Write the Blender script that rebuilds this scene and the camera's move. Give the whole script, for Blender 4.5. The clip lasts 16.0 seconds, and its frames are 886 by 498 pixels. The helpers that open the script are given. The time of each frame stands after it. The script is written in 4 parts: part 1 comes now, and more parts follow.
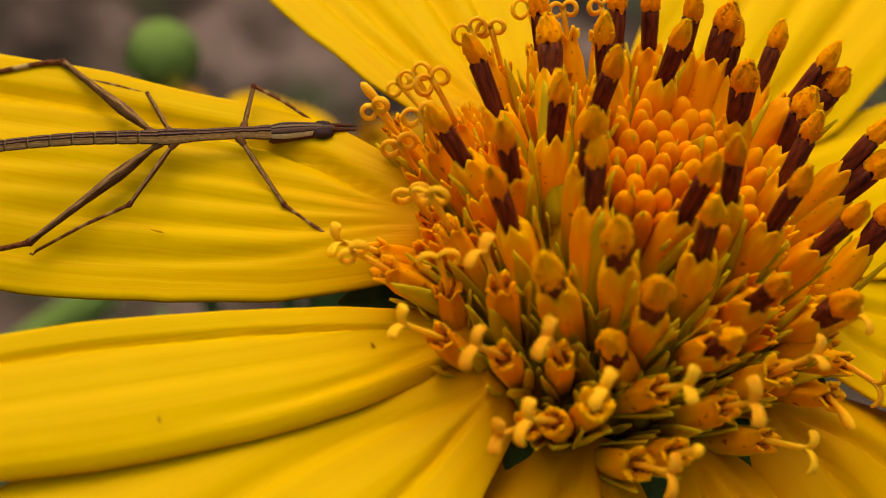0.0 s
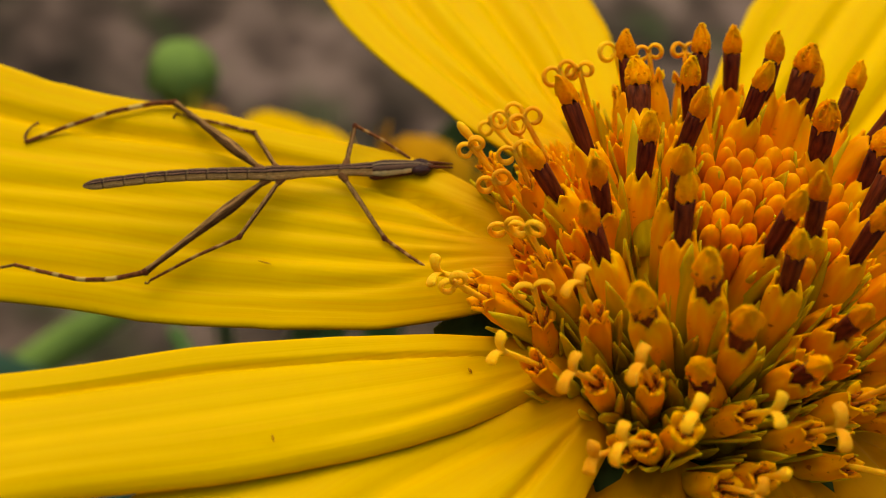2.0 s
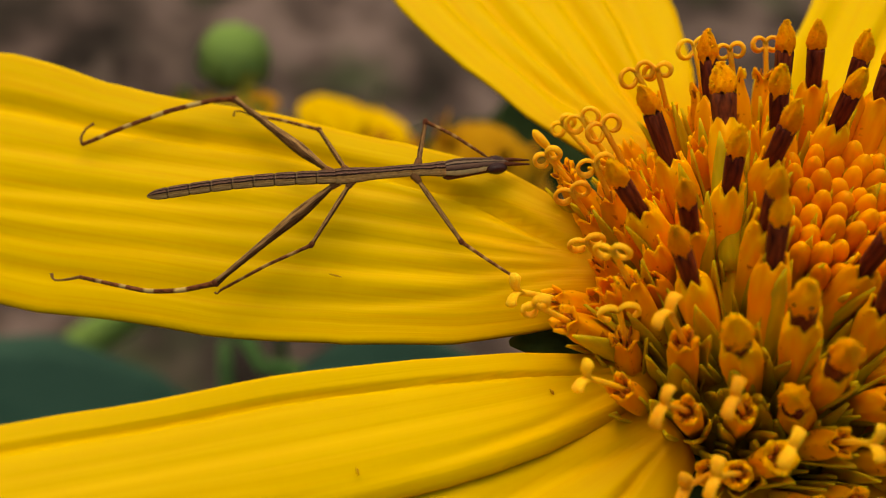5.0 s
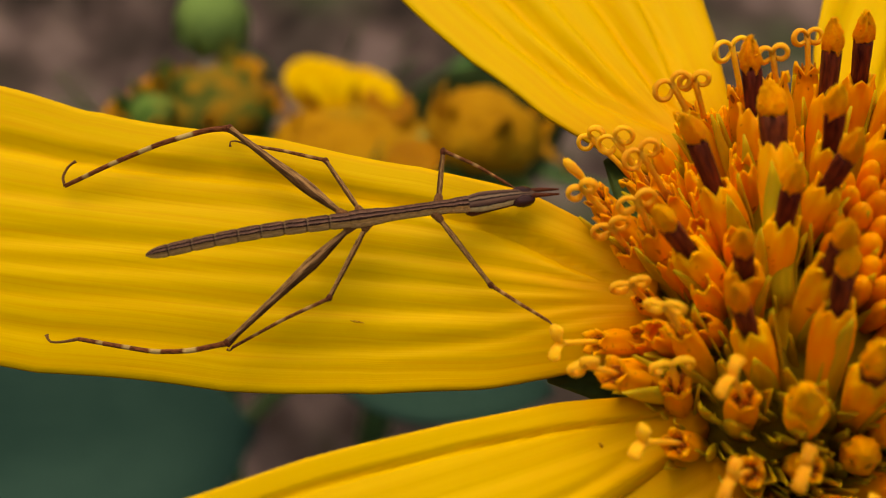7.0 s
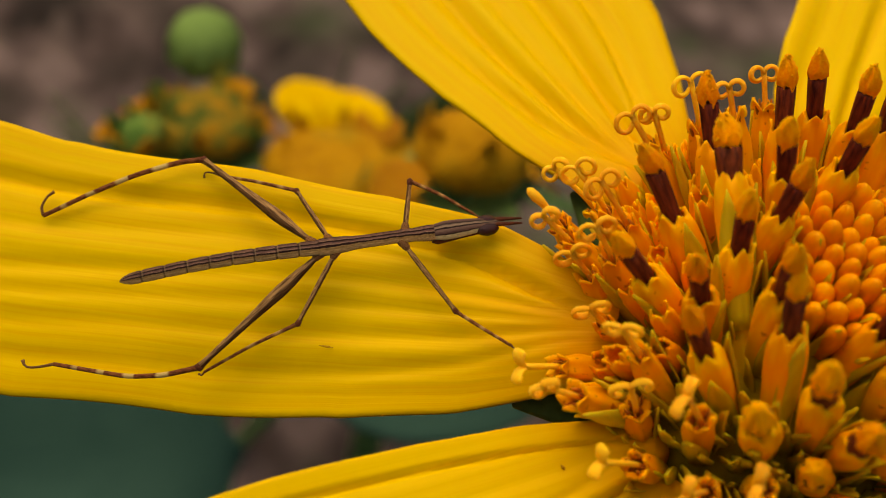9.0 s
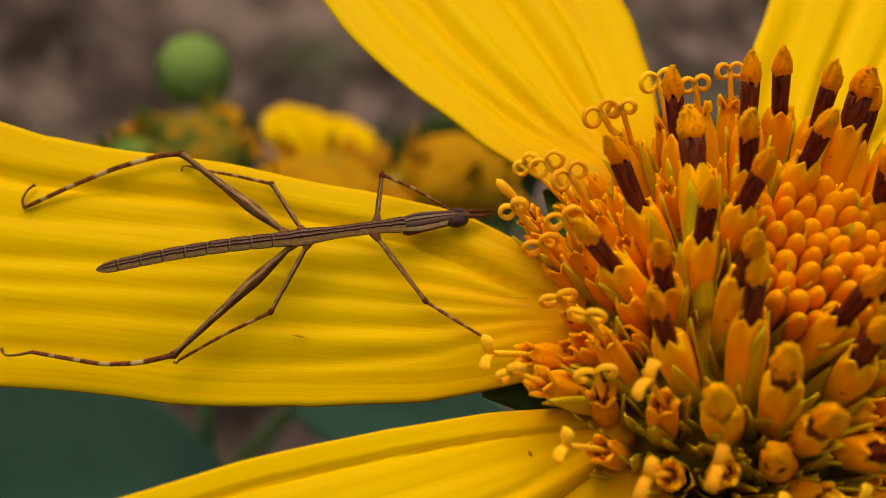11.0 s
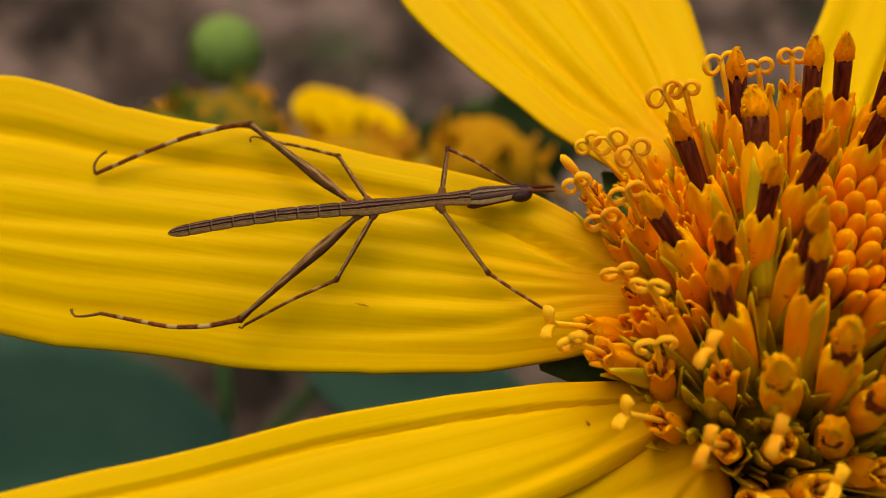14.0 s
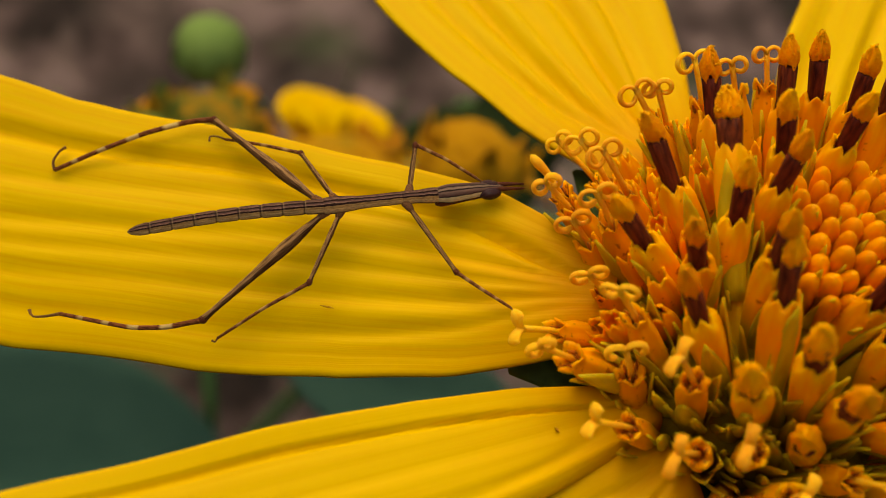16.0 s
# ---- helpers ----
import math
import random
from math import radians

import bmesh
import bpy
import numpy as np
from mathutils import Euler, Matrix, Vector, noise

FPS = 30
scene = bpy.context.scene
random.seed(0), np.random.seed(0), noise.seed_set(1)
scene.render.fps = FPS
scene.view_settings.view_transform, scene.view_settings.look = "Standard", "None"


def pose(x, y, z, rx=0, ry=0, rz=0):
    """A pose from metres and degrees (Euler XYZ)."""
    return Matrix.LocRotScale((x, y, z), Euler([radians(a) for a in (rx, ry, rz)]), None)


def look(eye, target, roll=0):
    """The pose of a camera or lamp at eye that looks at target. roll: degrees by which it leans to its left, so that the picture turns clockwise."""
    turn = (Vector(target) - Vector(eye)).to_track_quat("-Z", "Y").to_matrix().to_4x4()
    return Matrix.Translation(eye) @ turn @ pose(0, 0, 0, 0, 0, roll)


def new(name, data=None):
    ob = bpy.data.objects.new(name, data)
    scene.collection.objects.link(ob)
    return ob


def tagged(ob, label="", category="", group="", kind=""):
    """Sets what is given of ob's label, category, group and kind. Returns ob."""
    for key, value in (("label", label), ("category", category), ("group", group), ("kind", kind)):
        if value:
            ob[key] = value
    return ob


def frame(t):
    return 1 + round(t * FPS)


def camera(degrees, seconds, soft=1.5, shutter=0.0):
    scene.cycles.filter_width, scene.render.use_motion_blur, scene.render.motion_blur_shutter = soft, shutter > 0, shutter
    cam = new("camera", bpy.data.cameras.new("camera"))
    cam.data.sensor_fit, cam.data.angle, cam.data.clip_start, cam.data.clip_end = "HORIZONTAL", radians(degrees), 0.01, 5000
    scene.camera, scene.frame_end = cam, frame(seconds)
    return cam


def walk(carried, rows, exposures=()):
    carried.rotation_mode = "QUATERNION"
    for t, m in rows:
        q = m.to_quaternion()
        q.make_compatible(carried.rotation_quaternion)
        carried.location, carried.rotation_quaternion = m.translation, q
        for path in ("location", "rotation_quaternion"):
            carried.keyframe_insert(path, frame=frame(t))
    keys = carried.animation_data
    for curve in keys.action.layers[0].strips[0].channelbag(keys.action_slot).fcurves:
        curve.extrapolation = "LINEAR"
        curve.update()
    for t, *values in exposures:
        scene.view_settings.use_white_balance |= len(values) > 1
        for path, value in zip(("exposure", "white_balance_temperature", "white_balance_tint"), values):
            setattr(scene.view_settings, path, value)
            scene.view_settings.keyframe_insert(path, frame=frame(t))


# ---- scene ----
# Lengths of the flower and the insect are written in centimetres, from the middle of the flower head.
CM = 0.01
HEART = Vector((0.0, 0.0, 0.32))

# ---- camera ----
cam = camera(42.0, 16.0, soft=1.0)
cam.data.dof.use_dof = True
cam.data.dof.focus_distance = 0.0635
cam.data.dof.aperture_fstop = 34.0
PATH = [
    (0.0, pose(-0.02081, -0.03950, 0.37483, 35.918, -10.262, -1.478)),
    (0.5, pose(-0.02152, -0.03994, 0.37510, 35.935, -10.292, -1.227)),
    (1.0, pose(-0.02322, -0.04073, 0.37579, 36.309, -10.051, -0.638)),
    (1.5, pose(-0.02398, -0.04126, 0.37595, 36.695, -10.029, -0.449)),
    (2.0, pose(-0.02346, -0.04171, 0.37675, 36.817, -10.437, -1.263)),
    (2.5, pose(-0.02472, -0.04183, 0.37655, 36.492, -9.643, -0.487)),
    (3.0, pose(-0.02593, -0.04175, 0.37650, 36.042, -8.976, 0.208)),
    (3.5, pose(-0.02577, -0.04185, 0.37688, 37.268, -9.520, -0.137)),
    (4.0, pose(-0.02576, -0.04154, 0.37763, 37.977, -9.459, 0.089)),
    (4.2, pose(-0.02511, -0.04250, 0.37720, 37.803, -9.415, 0.181)),
    (6.3, pose(-0.03066, -0.02175, 0.37967, 28.334, -6.827, -4.656)),
    (6.5, pose(-0.03052, -0.02204, 0.37987, 28.452, -7.968, -5.224)),
    (7.0, pose(-0.03015, -0.02408, 0.37945, 29.228, -7.552, -4.509)),
    (7.5, pose(-0.03092, -0.02430, 0.37929, 29.071, -7.169, -4.563)),
    (8.0, pose(-0.03076, -0.02484, 0.37978, 29.513, -7.400, -4.224)),
    (8.5, pose(-0.02992, -0.02587, 0.38013, 30.309, -7.873, -4.237)),
    (9.0, pose(-0.02936, -0.02604, 0.38037, 30.634, -7.981, -4.310)),
    (9.5, pose(-0.02833, -0.02679, 0.37994, 29.932, -7.816, -4.478)),
    (9.7, pose(-0.02841, -0.02672, 0.38041, 30.528, -8.180, -4.641)),
    (11.8, pose(-0.02791, -0.02987, 0.38052, 32.602, -8.412, -3.730)),
    (12.0, pose(-0.02861, -0.03010, 0.38000, 32.299, -8.373, -3.540)),
    (12.5, pose(-0.02984, -0.03085, 0.37921, 31.778, -7.904, -2.890)),
    (13.0, pose(-0.03012, -0.03098, 0.37948, 31.963, -7.651, -2.271)),
    (13.5, pose(-0.03041, -0.03096, 0.37969, 31.658, -8.063, -2.323)),
    (14.0, pose(-0.03005, -0.03096, 0.38012, 32.216, -8.539, -2.631)),
    (14.5, pose(-0.02885, -0.03073, 0.38024, 31.999, -9.018, -3.258)),
    (15.0, pose(-0.02895, -0.03012, 0.37945, 30.874, -8.984, -3.342)),
    (15.5, pose(-0.02886, -0.02957, 0.37914, 31.879, -9.425, -3.096)),
    (16.0, pose(-0.02939, -0.02943, 0.37946, 32.030, -9.131, -2.714)),
]

walk(cam, PATH, [(0.0, -0.08, 7100.0, -4.0), (1.0, -0.08, 7100.0, -8.0), (2.5, -0.08, 7100.0, -12.0), (4.2, -0.08, 7100.0, -12.0), (6.3, -0.14, 7100.0, 1.0), (9.7, -0.13, 7100.0, -2.0), (12.5, -0.09, 7100.0, -5.0), (16.0, -0.14, 7100.0, 0.0)])

# ---- light ----
world = bpy.data.worlds.new("sky")
scene.world = world
world.use_nodes = True
wn = world.node_tree.nodes
sky = wn.new("ShaderNodeTexSky")
sky.sky_type = "NISHITA"
sky.sun_disc = False
sky.sun_elevation = radians(58)
sky.sun_rotation = radians(-20)
sky.dust_density = 7.0
sky.ozone_density = 0.2
wn["Background"].inputs["Strength"].default_value = 0.15
world.node_tree.links.new(sky.outputs[0], wn["Background"].inputs["Color"])
sun_data = bpy.data.lights.new("sun", "SUN")
sun_data.energy = 0.85
sun_data.angle = radians(70)
sun_data.color = (1.0, 0.94, 0.84)
sun = new("sun", sun_data)
sun.matrix_basis = look((-0.3, 0.4, 1.15), (0, 0, 0))


# ---- materials ----
class Nodes:
    """A small builder for one node material."""

    def __init__(self, name, rough=0.5, spec=0.4):
        self.m = bpy.data.materials.new(name)
        self.m.use_nodes = True
        self.t = self.m.node_tree
        self.b = self.t.nodes["Principled BSDF"]
        self.b.inputs["Roughness"].default_value = rough
        self.b.inputs["Specular IOR Level"].default_value = spec

    def node(self, kind, **inputs):
        n = self.t.nodes.new(kind)
        for key, value in inputs.items():
            key = key.replace("_", " ")
            if hasattr(value, "is_output"):
                self.t.links.new(value, n.inputs[key])
            else:
                n.inputs[key].default_value = value
        return n

    def link(self, a, b):
        self.t.links.new(a, b)

    def coords(self, kind="Object", scale=(1, 1, 1)):
        tc = self.t.nodes.new("ShaderNodeTexCoord")
        mp = self.node("ShaderNodeMapping", Vector=tc.outputs[kind], Scale=scale)
        return mp.outputs[0]

    def noise(self, vec, scale, detail=3.0, rough=0.55):
        return self.node("ShaderNodeTexNoise", Vector=vec, Scale=scale, Detail=detail, Roughness=rough).outputs["Fac"]

    def ramp(self, fac, *stops):
        r = self.t.nodes.new("ShaderNodeValToRGB")
        els = r.color_ramp.elements
        while len(els) < len(stops):
            els.new(0.5)
        for e, (p, c) in zip(els, stops):
            e.position, e.color = p, (*c, 1)
        self.link(fac, r.inputs[0])
        return r.outputs[0]

    def mix(self, fac, a, b, blend="MIX"):
        n = self.t.nodes.new("ShaderNodeMix")
        n.data_type, n.blend_type = "RGBA", blend
        for sock, value in ((n.inputs[0], fac), (n.inputs[6], a), (n.inputs[7], b)):
            if hasattr(value, "is_output"):
                self.link(value, sock)
            else:
                sock.default_value = value if isinstance(value, float) else (*value, 1)
        return n.outputs[2]

    def math(self, op, a, b=0.0):
        n = self.t.nodes.new("ShaderNodeMath")
        n.operation = op
        for sock, value in zip(n.inputs, (a, b)):
            if hasattr(value, "is_output"):
                self.link(value, sock)
            else:
                sock.default_value = value
        return n.outputs[0]

    def random(self):
        return self.t.nodes.new("ShaderNodeObjectInfo").outputs["Random"]

    def uv(self):
        n = self.t.nodes.new("ShaderNodeSeparateXYZ")
        self.link(self.t.nodes.new("ShaderNodeTexCoord").outputs["UV"], n.inputs[0])
        return n.outputs

    def color(self, c):
        self.link(c, self.b.inputs["Base Color"])
        return self

    def bump(self, height, strength=0.3, distance=0.0002):
        n = self.node("ShaderNodeBump", Height=height, Strength=strength, Distance=distance)
        self.link(n.outputs[0], self.b.inputs["Normal"])
        return self

    def glow_through(self, amount, radius=(0.0012, 0.0007, 0.0001)):
        self.b.inputs["Subsurface Weight"].default_value = amount
        self.b.inputs["Subsurface Radius"].default_value = radius
        self.b.inputs["Subsurface Scale"].default_value = 1.0
        return self


def petal_material(name, relief, even, reach=1.0):
    n = Nodes(name, 0.55, 0.06)
    folds = n.noise(n.coords("UV", (0.9, 8, 1)), 1.6, 2.0)
    veins = n.noise(n.coords("UV", (1.3, 22, 1)), 3.0, 3.0)
    broad = n.noise(n.coords("Object", (1, 1, 1)), 90.0, 3.0)
    # Fold troughs painted deeper orange, in place of warm shade in the creases.
    base = n.ramp(folds, (0.34, (0.68, 0.322, 0.001)), (0.48, (0.70, 0.395, 0.0015)), (0.68, (0.713, 0.435, 0.002)))
    lines = n.ramp(veins, (0.36, (0.66, 0.275, 0.001)), (0.47, (0.70, 0.385, 0.0015)), (0.7, (0.705, 0.422, 0.002)))
    tint = n.ramp(broad, (0.35, (0.661, 0.372, 0.001)), (0.7, (0.705, 0.417, 0.002)))
    col = n.mix(even, n.mix(0.45, base, lines), tint)
    # orange throat where the petal meets the head; reach stretches it outwards
    throat = n.ramp(n.uv()[0], (0.0, (0.80, 0.52, 0.4)), (0.07 * reach, (0.93, 0.78, 0.75)), (0.14 * reach, (0.985, 0.94, 0.94)), (0.24 * reach, (1, 1, 1)))
    col = n.mix(1.0, col, throat, "MULTIPLY")
    n.color(col).bump(n.math("ADD", n.math("MULTIPLY", folds, 1.0), n.math("MULTIPLY", veins, 0.15)), relief, 0.0004)
    return n.glow_through(0.02, (0.0007, 0.0005, 0.0001)).m


def grown_material(name, low, high, tip=None, glow=0.5, rough=0.5, spots=None, scale=2200.0, axis=(1, 1, 0.25)):
    """A plant surface: fine streaks along its length, a shift of hue from one piece to the next."""
    n = Nodes(name, rough + 0.1, 0.06)
    streak = n.noise(n.coords("Object", axis), scale, 3.0)
    col = n.ramp(streak, (0.3, low), (0.7, high))
    shift = n.node("ShaderNodeHueSaturation", Color=col, Saturation=1.0, Fac=1.0,
                   Hue=n.math("ADD", 0.493, n.math("MULTIPLY", n.random(), 0.01)),
                   Value=n.math("ADD", 0.85, n.math("MULTIPLY", n.random(), 0.3)))
    col = shift.outputs[0]
    if tip:
        col = n.mix(n.ramp(n.uv()[0], (tip[0], (tip[1],) * 3), (tip[2], (tip[3],) * 3)), col, tip[4])
    if spots:
        v = n.noise(n.coords("Object"), spots[0], 2.0)
        col = n.mix(n.ramp(v, (spots[1], (0, 0, 0)), (spots[1] + 0.07, (1, 1, 1))), col, spots[2])
    n.color(col).bump(streak, 0.35, 0.00012)
    return n.glow_through(glow, (0.0006, 0.00045, 0.0001)).m


M_PETAL = petal_material("petal yellow", 0.20, 0.38)
M_SMOOTH = petal_material("smooth petal yellow", 0.12, 0.7)
# Throat orange stretched outwards, partly standing in for warm shade below the head.
M_FOOT_PETAL = petal_material("petal yellow with orange and shade at the foot", 0.12, 0.6, 3.0)
GREENISH = (0.46, 0.29, 0.008)
M_COROLLA = grown_material("floret orange", (0.92, 0.285, 0.003), (0.97, 0.385, 0.006), spots=(1500.0, 0.66, (0.50, 0.13, 0.003)), tip=(0.42, 0.75, 0.75, 0.0, GREENISH))
M_COROLLA_OUT = grown_material("spent floret amber", (0.90, 0.28, 0.003), (0.97, 0.37, 0.006), spots=(1700.0, 0.62, (0.42, 0.11, 0.003)), tip=(0.40, 0.8, 0.9, 0.0, GREENISH))
M_ANTHER = grown_material("anther maroon", (0.035, 0.005, 0.003), (0.20, 0.035, 0.010), rough=0.45, scale=4500.0, axis=(1, 1, 0.05))
M_POLLEN = grown_material("pollen orange", (0.86, 0.215, 0.002), (0.95, 0.31, 0.004), rough=0.8, scale=6000.0, axis=(1, 1, 1))
M_STYLE = grown_material("style yellow", (0.91, 0.345, 0.010), (0.95, 0.44, 0.024), rough=0.6, scale=8000.0, axis=(1, 1, 1))
M_BUD = grown_material("bud orange", (0.76, 0.23, 0.002), (0.84, 0.31, 0.004), tip=(0.7, 0.0, 1.0, 0.5, (0.76, 0.29, 0.006)), rough=0.5, scale=1500.0)
M_CHAFF = grown_material("chaff green", (0.40, 0.275, 0.007), (0.53, 0.36, 0.012), tip=(0.6, 0.0, 1.0, 0.35, (0.56, 0.31, 0.008)), rough=0.6)
M_RECEPT = grown_material("receptacle olive brown", (0.20, 0.115, 0.004), (0.33, 0.19, 0.006), rough=0.7, scale=700.0)
M_INNER = grown_material("withered brown", (0.14, 0.030, 0.003), (0.42, 0.12, 0.008), rough=0.8)
M_GREEN = grown_material("bract green", (0.035, 0.050, 0.010), (0.07, 0.095, 0.018), rough=0.55, scale=900.0)


# ---- mesh helpers ----
def mesh_from(name, verts, faces, material, uvs=None, smooth=True):
    """One mesh from points in centimetres; uvs: one pair for each point."""
    me = bpy.data.meshes.new(name)
    me.from_pydata([(x * CM, y * CM, z * CM) for x, y, z in verts], [], faces)
    me.materials.append(material)
    if smooth:
        me.polygons.foreach_set("use_smooth", [True] * len(me.polygons))
    if uvs is not None:
        layer = me.uv_layers.new(name="UVMap")
        layer.data.foreach_set("uv", [c for loop in me.loops for c in uvs[loop.vertex_index]])
    me.update()
    return me


def sweep(path, radii, sides=8, flat=1.0, up=(0, 0, 1), first=0):
    """Rings round a path: points, faces and uvs (u along, v round). flat squeezes the rings across 'up'."""
    path = [Vector(p) for p in path]
    verts, faces, uvs = [], [], []
    side = None
    for i, p in enumerate(path):
        d = (path[min(i + 1, len(path) - 1)] - path[max(i - 1, 0)]).normalized()
        if side is None:
            side = d.cross(Vector(up))
            if side.length < 1e-3:
                side = d.cross(Vector((1, 0, 0)))
        side = (side - d * side.dot(d)).normalized()
        over = side.cross(d).normalized()
        for k in range(sides):
            a = 2 * math.pi * k / sides
            verts.append(p + side * (math.cos(a) * radii[i]) + over * (math.sin(a) * radii[i] * flat))
            uvs.append((i / (len(path) - 1), k / sides))
    for i in range(len(path) - 1):
        for k in range(sides):
            a, b = first + i * sides + k, first + i * sides + (k + 1) % sides
            faces.append((a, b, b + sides, a + sides))
    faces.append(tuple(first + k for k in reversed(range(sides))))
    faces.append(tuple(first + (len(path) - 1) * sides + k for k in range(sides)))
    return verts, faces, uvs


def tube_mesh(name, strands, material, sides=8, flat=1.0, up=(0, 0, 1)):
    """A mesh of one or more swept strands that form one piece."""
    verts, faces, uvs = [], [], []
    for path, radii in strands:
        v, f, u = sweep(path, radii, sides, flat, up, len(verts))
        verts, faces, uvs = verts + v, faces + f, uvs + u
    return mesh_from(name, verts, faces, material, uvs)


def place(name, me, parent=None, m=None, label=""):
    """An object on the mesh me, under its thing or part."""
    ob = new(name, me)
    if parent is not None:
        ob.parent = parent
    if m is not None:
        ob.matrix_basis = m
    return tagged(ob, label)


def thing(name, where, label, category, group=""):
    ob = new(name)
    ob.empty_display_size = 0.01
    ob.location = where
    return tagged(ob, label, category, group)


def lerp(x, table):
    """Smooth reading of a small table of (x, value)."""
    return float(np.interp(x, [a for a, _ in table], [b for _, b in table]))


# ---- the flower ----
flower = thing("flower", HEART, "open yellow daisy-like flower with a domed orange centre, in full bloom", "flower")


def petal(base, az, length, width, slope, cross, lift=0.0, cup=0.0, creases=(), seed=0, fold=0.0, wave=0.016, throat=0.10, left=(), right=(), roll=0.0, hump=0.0):
    """A ray petal. base: where it leaves the head; slope: fall per cm outwards; cross: rise per cm to its left;
    creases: (place across -1..1, depth, width, drift outwards); fold: how far the left edge rolls under."""
    rnd = random.Random(seed)
    a = radians(az)
    d, c = Vector((math.cos(a), math.sin(a), 0)), Vector((-math.sin(a), math.cos(a), 0))
    nu, nv = 60, 44
    ph = [rnd.uniform(0, 6.3) for _ in range(8)]
    top, uvs = [], []
    for i in range(nu + 1):
        s = i / nu
        hw = width * lerp(s, ((0, 0.30), (0.06, 0.47), (0.14, 0.68), (0.25, 0.84), (0.4, 0.95), (0.6, 1.0), (0.75, 0.93), (0.87, 0.70), (0.95, 0.42), (1.0, 0.08)))
        hw_r = hw * (1 + 0.035 * math.sin(9 * s + ph[0]) + 0.02 * math.sin(21 * s + ph[1]))
        hw_l = hw * (1 + 0.035 * math.sin(8 * s + ph[2]) + 0.02 * math.sin(19 * s + ph[3]))
        for k in range(nv + 1):
            w = 2 * k / nv - 1
            off = w * (hw_l * (lerp(s, left) if left else 1.0) if w > 0 else hw_r * (lerp(s, right) if right else 1.0))
            z = -slope * length * s + cross * off + lift * s * s * length + cup * (w * w) * hw
            fade = min(1, s * 5) * (1 - 0.5 * s)
            for at, deep, wide, *drift in creases:
                line = (at + (drift[0] * (s - 0.4) if drift else 0)) * (1 - math.exp(-s / 0.1)) + 0.03 * math.sin(3 * s + ph[4])
                z -= deep * math.exp(-(((w - line) / wide) ** 2)) * min(1, s * 12) * (1 - 0.5 * s)
            z += wave * math.sin(11 * w + ph[5] + 0.8 * math.sin(2 * s)) * fade
            z += 0.5 * wave * math.sin(23 * w + ph[6] + 1.3 * s) * fade
            z += 0.03 * math.sin(7 * s + ph[7]) * w * abs(w) * fade
            z += hump * math.exp(-(((s - 0.11) / 0.08) ** 2)) * (1 - w * w) - roll * max(0.0, w + 0.2) ** 2 * hw
            if fold and w > 0.7:
                z -= fold * ((w - 0.7) / 0.3) ** 2
            z += throat * math.exp(-((s / 0.10) ** 2)) * (1 - w * w) * width
            top.append(Vector(base) + d * (length * s) + c * off + Vector((0, 0, z)))
            uvs.append((s, k / nv))
    n = len(top)
    verts = top + [p - Vector((0, 0, 0.022)) for p in top]
    uvs = uvs * 2
    row = nv + 1
    faces = []
    for i in range(nu):
        for k in range(nv):
            q = (i * row + k, (i + 1) * row + k, (i + 1) * row + k + 1, i * row + k + 1)
            faces.append(q)
            faces.append(tuple(n + j for j in reversed(q)))
    rim = [k for k in range(row)] + [i * row + nv for i in range(1, nu + 1)] + [nu * row + k for k in range(nv - 1, -1, -1)] + [i * row for i in range(nu - 1, 0, -1)]
    for a1, b1 in zip(rim, rim[1:] + rim[:1]):
        faces.append((a1, b1, n + b1, n + a1))
    return place("petal", mesh_from("petal", verts, faces, M_FOOT_PETAL if hump else M_SMOOTH if wave < 0.0075 else M_PETAL, uvs), flower)


insect_petal = petal((-1.0, -0.02, 0.70), 165.4, 5.3, 0.715, 0.214, -0.315, creases=((-0.65, 0.095, 0.055, 0.25), (-0.40, 0.022, 0.05, 0.6), (-0.08, 0.034, 0.06, 0.65), (0.15, 0.022, 0.04, 0.5), (0.40, 0.034, 0.07, 0.3), (0.72, 0.026, 0.06, 0.1)), seed=1, wave=0.0076, roll=0.14, left=((0, 1.12), (0.1, 1.06), (0.27, 0.94), (0.44, 0.95), (0.61, 0.975), (0.8, 1.0), (1, 1.04)), right=((0, 1), (0.62, 1.0), (0.75, 1.15), (0.87, 1.42), (1, 1.6)))
smooth_petal = petal((-0.78, -0.56, 0.54), 196, 5.0, 0.40, 0.0, 0.0, lift=0.03, creases=((-0.67, 0.06, 0.036, -0.05), (0.75, 0.02, 0.12)), seed=2, wave=0.004, fold=0.07, left=((0, 1), (0.2, 1.06), (0.35, 0.95), (0.55, 0.82), (1, 0.8)))
petal((-0.66, -0.88, 0.43), 217, 4.4, 1.02, 0.01, 0.0, left=((0, 0.62), (0.09, 0.68), (0.3, 0.78), (1, 0.9)), creases=((-0.3, 0.035, 0.05), (0.4, 0.05, 0.06)), seed=3, wave=0.006, right=((0, 1), (0.3, 1), (0.5, 0.9), (0.75, 0.78), (1, 0.7)))
petal((-0.14, -1.02, 0.27), 258, 4.2, 0.80, 0.05, 0.0, cup=-0.34, creases=((-0.4, 0.085, 0.06), (0.3, 0.085, 0.06)), seed=4, left=((0, 1.5), (0.1, 1.2), (0.3, 1), (1, 1)), right=((0, 1.5), (0.1, 1.2), (0.3, 1), (1, 1)), wave=0.006, throat=0.05, hump=0.16)
petal((0.45, -1.05, 0.26), 287, 4.2, 0.78, 0.06, 0.0, cup=-0.34, creases=((-0.3, 0.085, 0.06), (0.35, 0.085, 0.06)), seed=5, left=((0, 1.5), (0.1, 1.2), (0.3, 1), (1, 1)), right=((0, 1.5), (0.1, 1.2), (0.3, 1), (1, 1)), wave=0.006, throat=0.05, hump=0.16)
